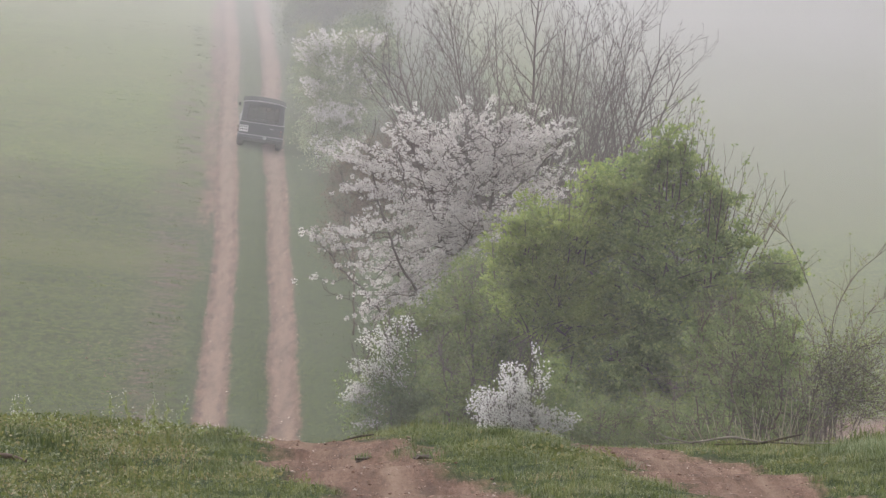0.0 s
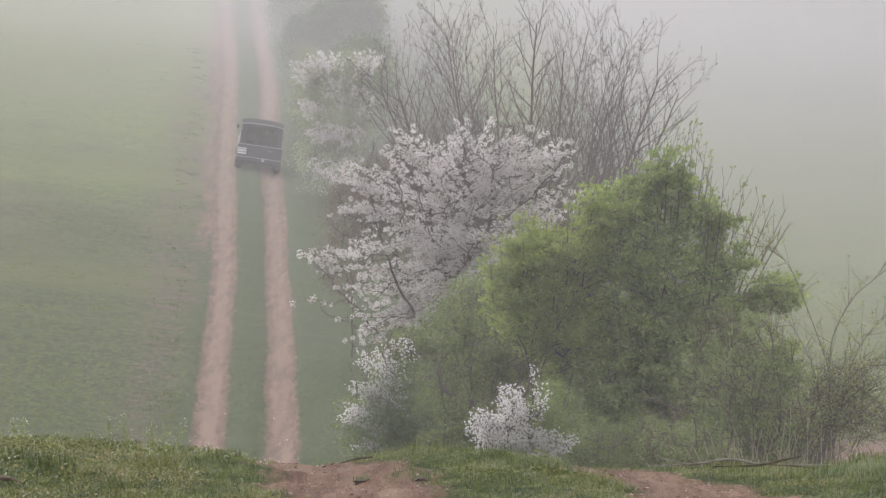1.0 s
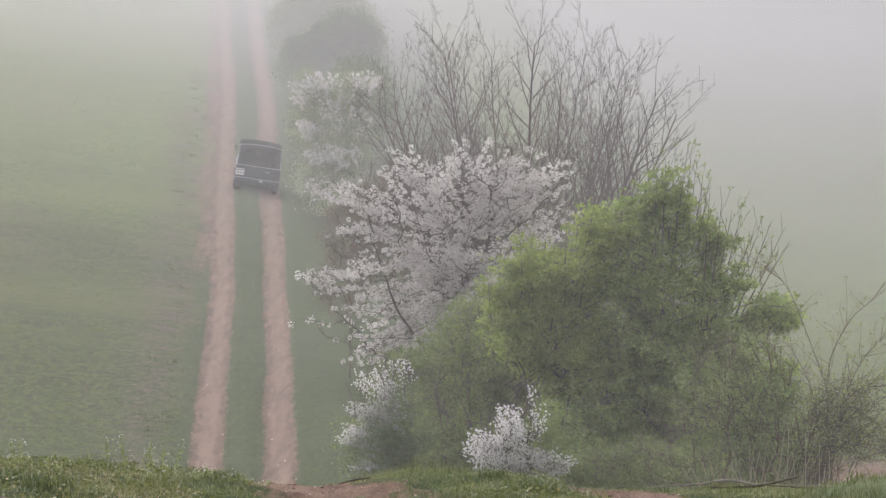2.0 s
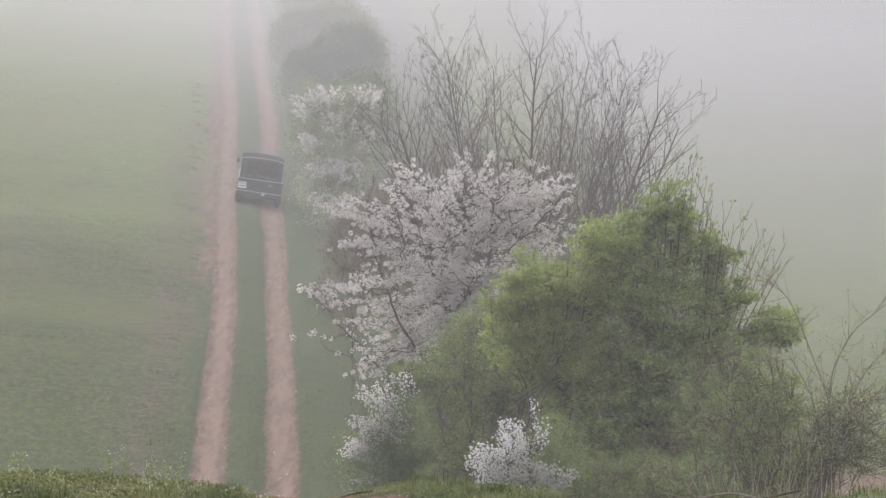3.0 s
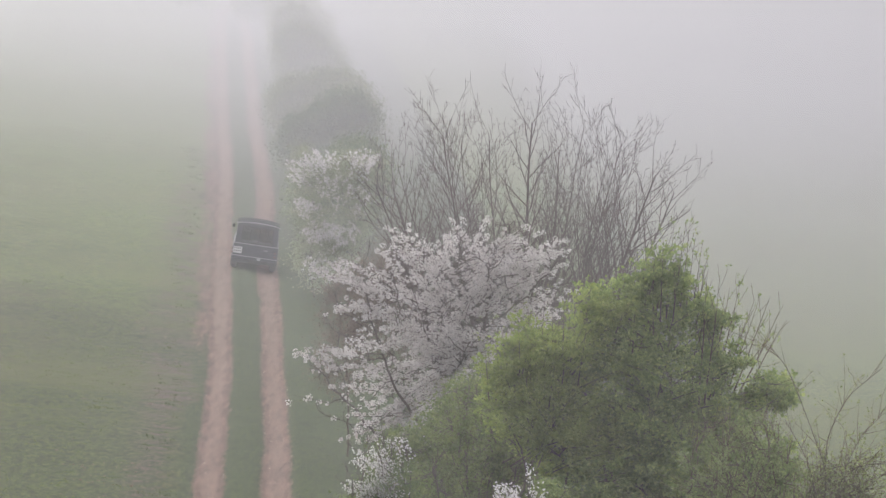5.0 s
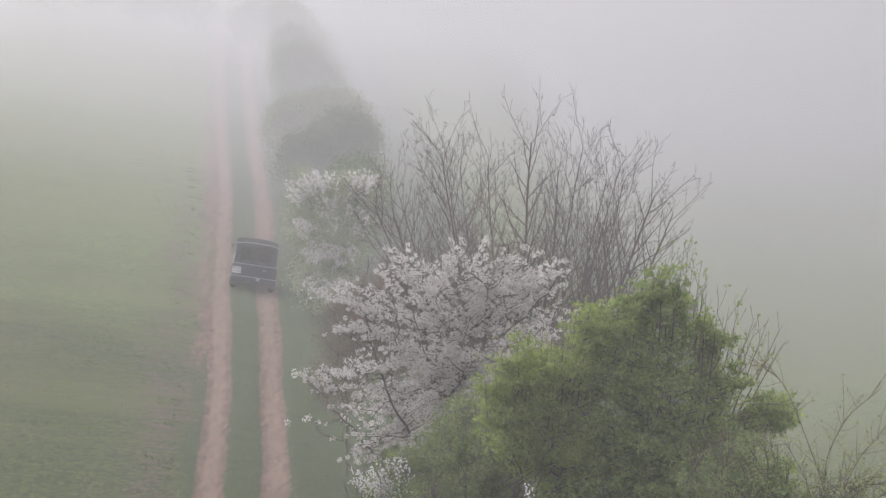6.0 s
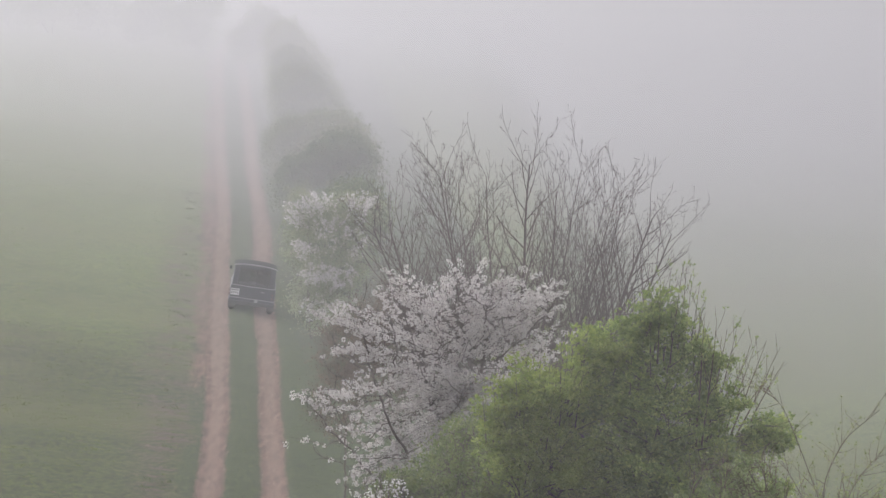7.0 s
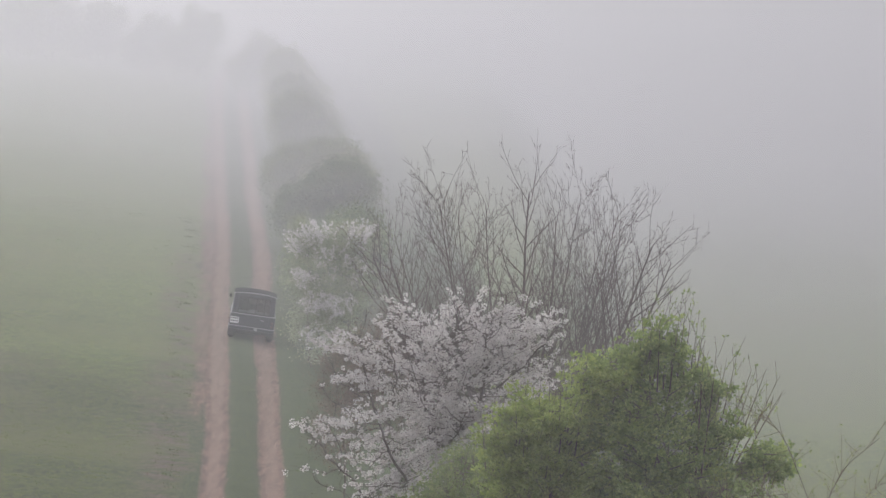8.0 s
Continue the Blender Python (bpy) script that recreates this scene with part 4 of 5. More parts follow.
t, tops, rng = build_leafy("plum_shrub", "misty green shrub dotted with white blossom", "shrub", [(-3.73, 227.1), (-3.02, 227.4), (-4.34, 227.3)],
            [(-3.73, 227.13, 3.08, 1.62, 1.55, 1.82), (-2.92, 227.13, 4.39, 1.22, 0.91, 0.81), (-4.74, 227.13, 4.5, 0.61, 0.64, 0.81), (-3.93, 227.13, 1.25, 1.22, 1.09, 1.22)],
            350, 0.2, 0.45, 16, M_BARK_GREY, M_LEAF_PALE, 620, 56, 0.18, 0.6, 0.062, twigs=100, tip=0.005, base_max=0.05, shoot_r=0.003)
starts, ends = [], []
for blob, count in [((-4.95, 226.2, 4.4, 0.5, 0.5, 0.55), 34), ((-4.2, 226.0, 4.85, 0.7, 0.5, 0.3), 26), ((-4.3, 225.9, 2.2, 0.6, 0.6, 0.5), 40), ((-3.3, 225.8, 2.0, 0.6, 0.6, 0.5), 26),
                    ((-3.6, 225.8, 3.8, 0.8, 0.6, 0.5), 24), ((-2.6, 226.0, 4.8, 0.8, 0.6, 0.35), 30), ((-4.85, 226.0, 3.05, 0.4, 0.5, 0.45), 26), ((-2.6, 226.0, 3.2, 0.5, 0.5, 0.6), 14), ((-4.3, 226.0, 0.9, 0.6, 0.6, 0.5), 14)]:
    a, b = sprays([blob], count, (-3.6, 227.6, 2.4), rng, 0.8, 1.5, 0.15, 0.2)
    starts.append(a), ends.append(b)
blossom(t, along(np.concatenate(starts), np.concatenate(ends), 0.13, rng), 7, 0.07, 0.026, rng, M_PETAL_BACK)
build_leafy("hedge_shrub", "dark green hedge shrub beside the track", "shrub", [(-4.12, 251.2), (-3.23, 251.5)],
            [(-4.12, 251.25, 3.45, 1.68, 1.46, 1.57), (-3.23, 251.25, 4.57, 1.34, 1.21, 1.34)], 160, 0.3, 0.5, 51, M_BARK_GREY, M_LEAF_DARK, 1300, 52, 0.24, 0.8, 0.075, twigs=80, tip=0.008, shoot_r=0.004)
build_leafy("hedge_shrub", "misty green hedge shrub beside the track", "shrub", [(-5.41, 283.4), (-4.15, 283.7)],
            [(-5.54, 283.41, 6.19, 1.64, 1.42, 1.52), (-4.15, 283.41, 6.95, 1.64, 1.48, 1.64)], 160, 0.3, 0.5, 52, M_BARK_GREY, M_LEAF_DARK, 1300, 52, 0.25, 0.8, 0.08, twigs=80, tip=0.008, shoot_r=0.004)
build_leafy("hedge_shrub", "pale hedge shrub fading into the mist", "shrub", [(-6.68, 313.6), (-5.15, 313.9)],
            [(-6.82, 313.56, 8.49, 1.54, 1.38, 1.54), (-5.15, 313.56, 8.63, 2.1, 1.7, 1.68)], 160, 0.3, 0.5, 53, M_BARK_GREY, M_LEAF_SHADE, 1300, 52, 0.26, 0.8, 0.085, twigs=80, tip=0.008, shoot_r=0.004)
for i, (by, tall, leaf) in enumerate([(345.0, 4.9, M_LEAF_SHADE), (372.0, 4.6, M_LEAF_SHADE), (400.0, 5.2, M_LEAF_OLIVE)]):
    bx = float(track_x(by)) + 3.9
    bz = float(height(bx, by))
    build_leafy("hedge_shrub", "tall hedge shrub almost lost in the mist", "shrub", [(bx, by), (bx + 0.7, by + 0.3), (bx - 0.6, by + 0.2)],
                [(bx, by, bz + 0.42 * tall, 1.9, 1.6, 0.42 * tall), (bx - 0.6, by, bz + 0.74 * tall, 1.15, 1.2, 0.26 * tall), (bx + 1.1, by, bz + 0.3 * tall, 1.4, 1.3, 0.3 * tall)],
                200, 0.34, 0.6, 17 + i, M_BARK_GREY, leaf, 1200, 48, 0.26, 0.8, 0.09, twigs=80, tip=0.010, shoot_r=0.004)
for i, (bx, by, tall, wide) in enumerate([(-17.0, 452, 5.4, 1.9), (-20.6, 462, 4.4, 1.6), (-24.8, 470, 4.8, 2.0), (-28.4, 466, 6.0, 2.2), (-31.6, 474, 5.2, 2.0), (-12.2, 440, 4.4, 1.5)]):
    bz = float(height(bx, by))
    build_leafy("hedge_tree", "ragged tree faint in thick mist", "tree", [(bx, by), (bx + 0.4, by + 0.2)],
                [(bx, by, bz + 0.5 * tall, wide, wide, 0.4 * tall), (bx + 0.5 * wide, by, bz + 0.72 * tall, 0.6 * wide, 0.8 * wide, 0.25 * tall), (bx - 0.6 * wide, by, bz + 0.4 * tall, 0.8 * wide, wide, 0.3 * tall),
                 (bx - 0.1 * wide, by, bz + 0.85 * tall, 0.45 * wide, 0.6 * wide, 0.18 * tall)],
                120, 0.34, 0.6, 30 + i, M_BARK_GREY, M_LEAF_SHADE, 420, 40, 0.26, 0.8, 0.10, twigs=60, tip=0.014, base_max=0.18)


# ---- the car ----
def slab(bm, x0, x1, y0, y1, z0, z1, bevel=0.0, seg=2):
    """A box with rounded edges, added to bm."""
    made = bmesh.ops.create_cube(bm, size=1.0, matrix=Matrix.Translation(((x0 + x1) / 2, (y0 + y1) / 2, (z0 + z1) / 2)) @ Matrix.Diagonal((x1 - x0, y1 - y0, z1 - z0, 1)))
    if bevel:
        edges = {e for v in made["verts"] for e in v.link_edges}
        bmesh.ops.bevel(bm, geom=list(edges), offset=bevel, segments=seg, affect="EDGES", profile=0.6)
    return bm


def box(*size, bevel=0.0):
    return slab(bmesh.new(), *size, bevel=bevel)


def disc(radius, depth, axis="X", at=(0, 0, 0), seg=20, bevel=0.0):
    bm = bmesh.new()
    turn = {"X": Matrix.Rotation(radians(90), 4, "Y"), "Y": Matrix.Rotation(radians(90), 4, "X"), "Z": Matrix.Identity(4)}[axis]
    bmesh.ops.create_cone(bm, cap_ends=True, segments=seg, radius1=radius, radius2=radius, depth=depth, matrix=Matrix.Translation(at) @ turn)
    if bevel:
        bmesh.ops.bevel(bm, geom=[e for e in bm.edges if len(e.link_faces) == 2 and e.calc_face_angle(0) > 1.0], offset=bevel, segments=2, affect="EDGES")
    return bm


M_DEAD = bark_material("pale_dead_wood", (0.15, 0.13, 0.11), (0.34, 0.31, 0.27))
M_DEAD_DARK = bark_material("dark_dead_wood", (0.035, 0.03, 0.026), (0.11, 0.09, 0.075))
M_PAINT = paint_material("dark_car_paint", (0.018, 0.021, 0.031), 0.45)
M_ROOF = paint_material("weathered_roof_paint", (0.012, 0.013, 0.015), 0.9, 0.02)
M_TRIM = paint_material("black_trim", (0.012, 0.012, 0.013), 0.7)
M_RUBBER = bark_material("dusty_rubber", (0.02, 0.018, 0.017), (0.07, 0.055, 0.048))
M_PLATE = paint_material("white_plate", (0.6, 0.6, 0.61), 0.4)
M_LAMP = paint_material("red_lamp_glass", (0.09, 0.02, 0.02), 0.35)
M_SEAT = paint_material("dark_seat_cloth", (0.03, 0.03, 0.032), 0.9)
M_STEEL = paint_material("grey_steel", (0.30, 0.30, 0.31), 0.45)


def taper(bm):
    """Draws the upper body in towards its roof."""
    for v in bm.verts:
        if v.co.z > 1.0:
            v.co.z = 1.0 + (v.co.z - 1.0) * 0.9
            v.co.x *= 1 - 0.07 * (v.co.z - 1.0)
    return bm


def arch(half, y0, y1, z, rise, thick):
    """A shell arched across the car, with rounded shoulders."""
    bm = bmesh.new()
    rows = []
    for y in (y0, y1):
        for t in (0.0, thick):
            rows.append([bm.verts.new((half * s, y, z - t + rise * (1 - abs(s) ** 3.2))) for s in [k / 8 - 1 for k in range(17)]])
    outer0, inner0, outer1, inner1 = rows
    for k in range(16):
        for a, b in ((outer0, outer1), (inner1, inner0), (inner0, outer0), (outer1, inner1)):
            bm.faces.new((a[k], a[k + 1], b[k + 1], b[k]))
    for k in (0, 16):
        bm.faces.new((outer0[k], outer1[k], inner1[k], inner0[k]))
    bmesh.ops.recalc_face_normals(bm, faces=bm.faces)
    return bm


def glass_material():
    """Thin flat panes: clear, with a little gloss."""
    m = bpy.data.materials.new("car_glass")
    m.use_nodes = True
    t = m.node_tree
    t.nodes.clear()
    out, clear, gloss, mix = [t.nodes.new(k) for k in ("ShaderNodeOutputMaterial", "ShaderNodeBsdfTransparent", "ShaderNodeBsdfGlossy", "ShaderNodeMixShader")]
    clear.inputs["Color"].default_value = (0.72, 0.75, 0.74, 1)
    gloss.inputs["Roughness"].default_value = 0.06
    mix.inputs[0].default_value = 0.07
    t.links.new(clear.outputs[0], mix.inputs[1])
    t.links.new(gloss.outputs[0], mix.inputs[2])
    t.links.new(mix.outputs[0], out.inputs["Surface"])
    return m


M_GLASS = glass_material()


def build_car():
    y = 238.0
    x = float(track_x(y)) + 0.3
    car = new("car")
    ahead = Vector((float(track_x(y + 1.2)) - float(track_x(y - 1.2)), 2.4, float(height(track_x(y + 1.2), y + 1.2)) - float(height(track_x(y - 1.2), y - 1.2)))).normalized()
    lift = lambda s, q: float(height(track_x(q) + 0.3 + s, q))
    across = Vector((2 * RUT, 0, lift(RUT, y) - lift(-RUT, y))).normalized()
    up = across.cross(ahead).normalized()
    across = ahead.cross(up)
    m = Matrix((across, ahead, up)).transposed().to_4x4()
    m.translation = (x, y, (lift(-RUT, y + 1.2) + lift(RUT, y + 1.2) + lift(-RUT, y - 1.2) + lift(RUT, y - 1.2)) / 4 - 0.01)
    car.matrix_world = m @ Matrix.Rotation(radians(1.5), 4, "Y")
    tagged(car, "dark boxy off-road car driving away up the track", "car")
    # lower body: tub and bonnet
    bm = box(-0.84, 0.84, -1.92, 0.75, 0.40, 1.0, bevel=0.035)
    slab(bm, -0.80, 0.80, 0.74, 1.95, 0.50, 1.08, 0.04)
    slab(bm, -0.86, 0.86, 0.95, 1.80, 0.86, 0.98, 0.03)
    body = part("body", bm, M_PAINT, car)
    part("waist_strip", box(-0.845, 0.845, -1.935, -1.915, 0.965, 0.99, bevel=0.004), M_STEEL, body)
    part("lower_edge", box(-0.84, 0.84, -1.94, -1.915, 0.50, 0.525, bevel=0.004), M_STEEL, body)
    # upper body: corner posts, side walls with openings, roof
    bm = bmesh.new()
    for s in (-1, 1):
        a, b = sorted((s * 0.80, s * 0.62))
        slab(bm, a, b, -1.90, -1.80, 0.99, 1.80, 0.03)
        a, b = sorted((s * 0.80, s * 0.77))
        slab(bm, a, b, -1.80, -0.25, 0.99, 1.28, 0.01)
        slab(bm, a, b, -1.80, 0.70, 1.70, 1.80, 0.01)
        for p in (-1.78, -0.95, -0.25, 0.62):
            slab(bm, a, b, p, p + 0.10, 1.27, 1.72, 0.01)
        slab(bm, a, b, -0.25, 0.72, 0.99, 1.22, 0.01)
    slab(bm, -0.62, 0.62, -1.90, -1.82, 1.70, 1.83, 0.01)
    slab(bm, -0.80, 0.80, 0.66, 0.74, 1.70, 1.80, 0.01)
    slab(bm, -0.80, 0.80, 0.66, 0.76, 0.99, 1.24, 0.01)
    part("cabin", taper(bm), M_PAINT, car)
    roof = part("roof", taper(arch(0.83, -1.93, 0.74, 1.79, 0.09, 0.03)), M_ROOF, car, "faded grey roof with a pale rim")
    part("rim", taper(arch(0.845, -1.955, -1.90, 1.80, 0.092, 0.03)), M_STEEL, roof, "pale rear rim")
    # rear door with its big window
    door = part("rear_door", box(-0.60, 0.60, -1.945, -1.90, 0.55, 0.955, bevel=0.015), M_PAINT, car)
    bm = bmesh.new()
    for q in ((-0.62, -0.56, 0.99, 1.72), (0.56, 0.62, 0.99, 1.72), (-0.56, 0.56, 0.99, 1.05), (-0.56, 0.56, 1.66, 1.72)):
        slab(bm, q[0], q[1], -1.915, -1.875, q[2], q[3], 0.008)
    part("window_frame", taper(bm), M_TRIM, door)
    part("rear_window", taper(box(-0.56, 0.56, -1.897, -1.891, 1.05, 1.66)), M_GLASS, door)
    part("handle", box(0.30, 0.44, -1.975, -1.945, 0.80, 0.83, bevel=0.008), M_STEEL, door)
    part("badge", disc(0.065, 0.02, "Y", (0.16, -1.935, 0.45), 16), M_STEEL, car, "small round pale badge")
    part("windscreen", taper(box(-0.74, 0.74, 0.69, 0.70, 1.24, 1.70)), M_GLASS, car)
    # plate, with bars for its characters
    plate = part("number_plate", box(-0.82, -0.50, -1.965, -1.945, 0.60, 0.84, bevel=0.006), M_PLATE, car, "white rear number plate")
    for z in (0.66, 0.76):
        for k in range(4):
            part("bar", box(-0.79 + 0.07 * k, -0.75 + 0.07 * k, -1.969, -1.965, z, z + 0.055), M_TRIM, plate)
    for s in (-1, 1):
        for z in (0.62, 0.76):
            part("tail_lamp", disc(0.04, 0.03, "Y", (s * 0.74 if s > 0 else -0.87, -1.93 if s > 0 else -1.90, z), 14), M_LAMP, car)
        a, b = sorted((s * 0.60, s * 0.86))
        flap = part("mud_flap", box(a, b, -1.72, -1.70, 0.14, 0.50, bevel=0.004), M_RUBBER, car, "dusty rubber mud flap")
        seat = part("seat", box(*sorted((s * 0.14, s * 0.62)), -0.25, -0.10, 0.80, 1.36, bevel=0.05), M_SEAT, car)
        part("headrest", box(*sorted((s * 0.26, s * 0.50)), -0.24, -0.14, 1.37, 1.55, bevel=0.04), M_SEAT, seat)
    part("mirror", box(-0.95, -0.86, 0.66, 0.70, 1.36, 1.50, bevel=0.015), M_TRIM, car)
    for px in (-0.26, 0.08, 0.40):
        part("window_post", taper(box(px - 0.02, px + 0.02, -1.912, -1.880, 1.05, 1.66, bevel=0.004)), M_TRIM, door)
    part("bumper", box(-0.84, 0.84, -2.02, -1.93, 0.28, 0.40, bevel=0.02), M_TRIM, car)
    part("chassis", box(-0.45, 0.45, -1.85, 1.85, 0.30, 0.50, bevel=0.02), M_TRIM, car)
    part("axle", disc(0.06, 1.4, "X", (0, -1.18, 0.37), 12), M_TRIM, car)
    for wy in (-1.18, 1.18):
        for s in (-1, 1):
            tyre = part("wheel", disc(0.37, 0.22, "X", (s * 0.72, wy, 0.37), 28, 0.04), M_RUBBER, car, "dusty chunky tyre")
            part("rim", disc(0.2, 0.02, "X", (s * 0.835, wy, 0.37), 20), M_STEEL, tyre)
    return car


build_car()


# ---- near ground: grass, weeds, sticks and clods on the crest ----
def grass_blades(x, y, z, tall, wide, lean, rng):
    """Bent blades of three triangles each."""
    n = len(x)
    base = np.stack([x, y, z], 1)
    a = rng.random(n) * 2 * math.pi
    way = np.stack([np.cos(a), np.sin(a), np.zeros(n)], 1)
    side = np.stack([-np.sin(a), np.cos(a), np.zeros(n)], 1) * (wide / 2)[:, None]
    up = np.array([[0, 0, 1.0]])
    mid = base + up * (tall * 0.6)[:, None] + way * (tall * lean * 0.3)[:, None]
    tip = base + up * (tall * (1 - 0.35 * lean))[:, None] + way * (tall * lean)[:, None]
    v = np.stack([base - side, base + side, mid + side * 0.7, mid - side * 0.7, tip], 1).reshape(-1, 3)
    i = np.arange(n)[:, None] * 5
    return v, np.concatenate([i + np.array([[0, 1, 2]]), i + np.array([[0, 2, 3]]), i + np.array([[3, 2, 4]])])


def spread_grass(name, label, count, box_, tall, wide, material, seed, accept, lean=0.7, blades_only=True):
    rng = np.random.default_rng(seed)
    x0, x1, y0, y1 = box_
    x, y = x0 + (x1 - x0) * rng.random(count), y0 + (y1 - y0) * rng.random(count)
    ok = accept(x, y, rng.random(count))
    x, y = x[ok], y[ok]
    clump = 0.6 + 0.9 * np.clip(fbm(x * 2.2, y * 2.2, seed) + 0.35, 0, 1.2)
    h = tall * clump * (0.45 + 0.75 * rng.random(len(x)))
    v, f = grass_blades(x, y, height(x, y) - 0.01, h, wide * (0.6 + 0.8 * rng.random(len(x))), lean * rng.random(len(x)), rng)
    return tagged(new(name, raw_mesh(name, v, f, material)), label, "grass", kind="stuff")


def near_green(x, y, r):
    soil = masks(x, y)[0]
    thin = 0.65 + 0.35 * smooth(-0.25, 0.15, fbm(x * 1.6, y * 1.6, 21))
    thin = thin * (1 - 0.85 * smooth(-0.12, 0.2, fbm(x * 2.0, y * 0.5, 33)) * smooth(0.9, 1.9, -x))
    return (soil < 0.25 + 0.3 * r) & (r < thin)


def near_dry(x, y, r):
    return (masks(x, y)[0] < 0.3) & (fbm(x * 2.0, y * 0.5, 33) > 0.30 - 0.60 * smooth(0.9, 1.9, -x)) & (r < 0.5 + 0.4 * smooth(0.9, 1.9, -x))


spread_grass("grass", "lush green grass on the crest of the track", 240000, (-3.3, 3.5, 27.5, 42.0), 0.055, 0.0038, M_GRASS, 40, near_green, 2.2)
spread_grass("grass", "dry straw-coloured grass among the green", 90000, (-3.3, 3.5, 27.5, 40.5), 0.045, 0.0032, M_GRASS_DRY, 41, near_dry, 2.3)
spread_grass("grass", "fresh taller grass tufts on the crest", 16000, (-3.3, 3.5, 28.0, 40.0), 0.085, 0.0055, M_GRASS, 42,
             lambda x, y, r: (masks(x, y)[0] < 0.12) & (fbm(x * 1.1, y * 1.1, 50) > 0.10 - 0.25 * smooth(1.7, 2.6, x)), 0.7)
spread_grass("grass", "short grass of the verge and between the ruts", 150000, (-16, 3.0, 125, 295), 0.04, 0.02, M_GRASS_FAR, 43,
             lambda x, y, r: (masks(x, y)[0] < 0.3) & (np.abs(x - track_x(y)) < 5) & (masks(x, y)[1] > 0.5) & (r < 1.25 - y / 370), 2.0)


def spread_clumps(name, label, category, count, box_, blades_each, wide_, tall, material, seed, accept, lean=1.2):
    """Small separate plants of a few blades each."""
    rng = np.random.default_rng(seed)
    x0, x1, y0, y1 = box_
    x, y = x0 + (x1 - x0) * rng.random(count), y0 + (y1 - y0) * rng.random(count)
    ok = accept(x, y, rng.random(count))
    x, y = x[ok], y[ok]
    big = np.repeat(0.5 + rng.random(len(x)) ** 1.5, blades_each)
    n = len(x) * blades_each
    x, y = np.repeat(x, blades_each) + rng.normal(size=n) * wide_ * big, np.repeat(y, blades_each) + rng.normal(size=n) * wide_ * big
    v, f = grass_blades(x, y, height(x, y) - 0.01, tall * big * (0.5 + 0.7 * rng.random(n)), np.full(n, 0.022), lean * rng.random(n), rng)
    return tagged(new(name, raw_mesh(name, v, f, material)), label, category, kind="stuff")


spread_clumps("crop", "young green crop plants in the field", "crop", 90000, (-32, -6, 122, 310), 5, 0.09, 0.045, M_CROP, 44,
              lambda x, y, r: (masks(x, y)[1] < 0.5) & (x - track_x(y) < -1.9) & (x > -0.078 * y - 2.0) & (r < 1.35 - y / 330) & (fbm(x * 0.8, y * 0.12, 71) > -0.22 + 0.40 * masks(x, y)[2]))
spread_clumps("weeds", "rough dark tufts of weeds along the ploughed edge of the field", "weeds", 26000, (-16, -5, 125, 300), 10, 0.09, 0.065, M_GRASS_FAR, 45,
              lambda x, y, r: (np.abs(x - track_x(y) + 2.15 + 0.4 * fbm(x * 0, y * 0.05, 5)) < 0.42) & (fbm(x * 1.5, y * 0.35, 72) > -0.02) & (r < 0.6))


spread_grass("grass", "tall pale grass at the edge of the crest", 9000, (1.95, 2.85, 33.5, 37.8), 0.085, 0.005, M_GRASS_PALE, 46, lambda x, y, r: (masks(x, y)[0] < 0.3) & (r < smooth(2.0, 2.5, x + 0.5 * fbm(x * 2, y, 47))), 0.9)


def lump(radius, flat, rng):
    bm = bmesh.new()
    bmesh.ops.create_icosphere(bm, subdivisions=2, radius=radius)
    for v in bm.verts:
        v.co *= 0.75 + 0.5 * rng.random()
        v.co.z *= flat
    return bm


def scatter_stones(name, label, category, x, y, r, material, rng, squash=0.7):
    """Many small angular lumps, half sunk in the ground."""
    n = len(x)
    shape = np.array([(1.2, 0, 0), (-1.2, 0, 0), (0, 1, 0), (0, -1, 0), (0, 0, squash), (0, 0, -squash)], float)
    v = (np.stack([x, y, height(x, y) + r * 0.15], 1)[:, None] + shape[None] * r[:, None, None] * (0.55 + 0.9 * rng.random((n, 6, 1)))).reshape(-1, 3)
    one = np.array([(0, 2, 4), (2, 1, 4), (1, 3, 4), (3, 0, 4), (2, 0, 5), (1, 2, 5), (3, 1, 5), (0, 3, 5)])
    f = (np.arange(n)[:, None, None] * 6 + one[None]).reshape(-1, 3)
    return tagged(new(name, raw_mesh(name, v, f, material)), label, category, kind="stuff")


def build_stones():
    rng = np.random.default_rng(60)
    x, y = -3.0 + 6.2 * rng.random(7000), 27.7 + 11.4 * rng.random(7000)
    ok = masks(x, y)[0] > 0.35
    x, y = x[ok], y[ok]
    scatter_stones("pebbles", "loose pebbles and crumbs of red earth in the ruts", "pebbles", x, y, 0.003 + 0.008 * rng.random(len(x)) ** 4, M_STONE, rng)
    y = 130 + 150 * rng.random(5000)
    x = track_x(y) + 2.6 * (rng.random(5000) - 0.5)
    ok = masks(x, y)[0] > 0.4
    x, y = x[ok], y[ok]
    scatter_stones("pebbles", "stones and earth crumbs in the far ruts", "pebbles", x, y, 0.006 + 0.02 * rng.random(len(x)) ** 5, M_STONE, rng)
    y = 130 + 142 * rng.random(1800)
    x = track_x(y) - 2.4 - np.abs(rng.normal(size=1800)) * 1.2
    ok = fbm(x * 0.5, y * 0.12, 70) > -0.12
    x, y = x[ok], y[ok]
    scatter_stones("clods", "ploughed earth clods along the edge of the crop", "clods", x, y, 0.012 + 0.028 * rng.random(len(x)) ** 2, M_CLOD, rng, 0.5)


build_stones()


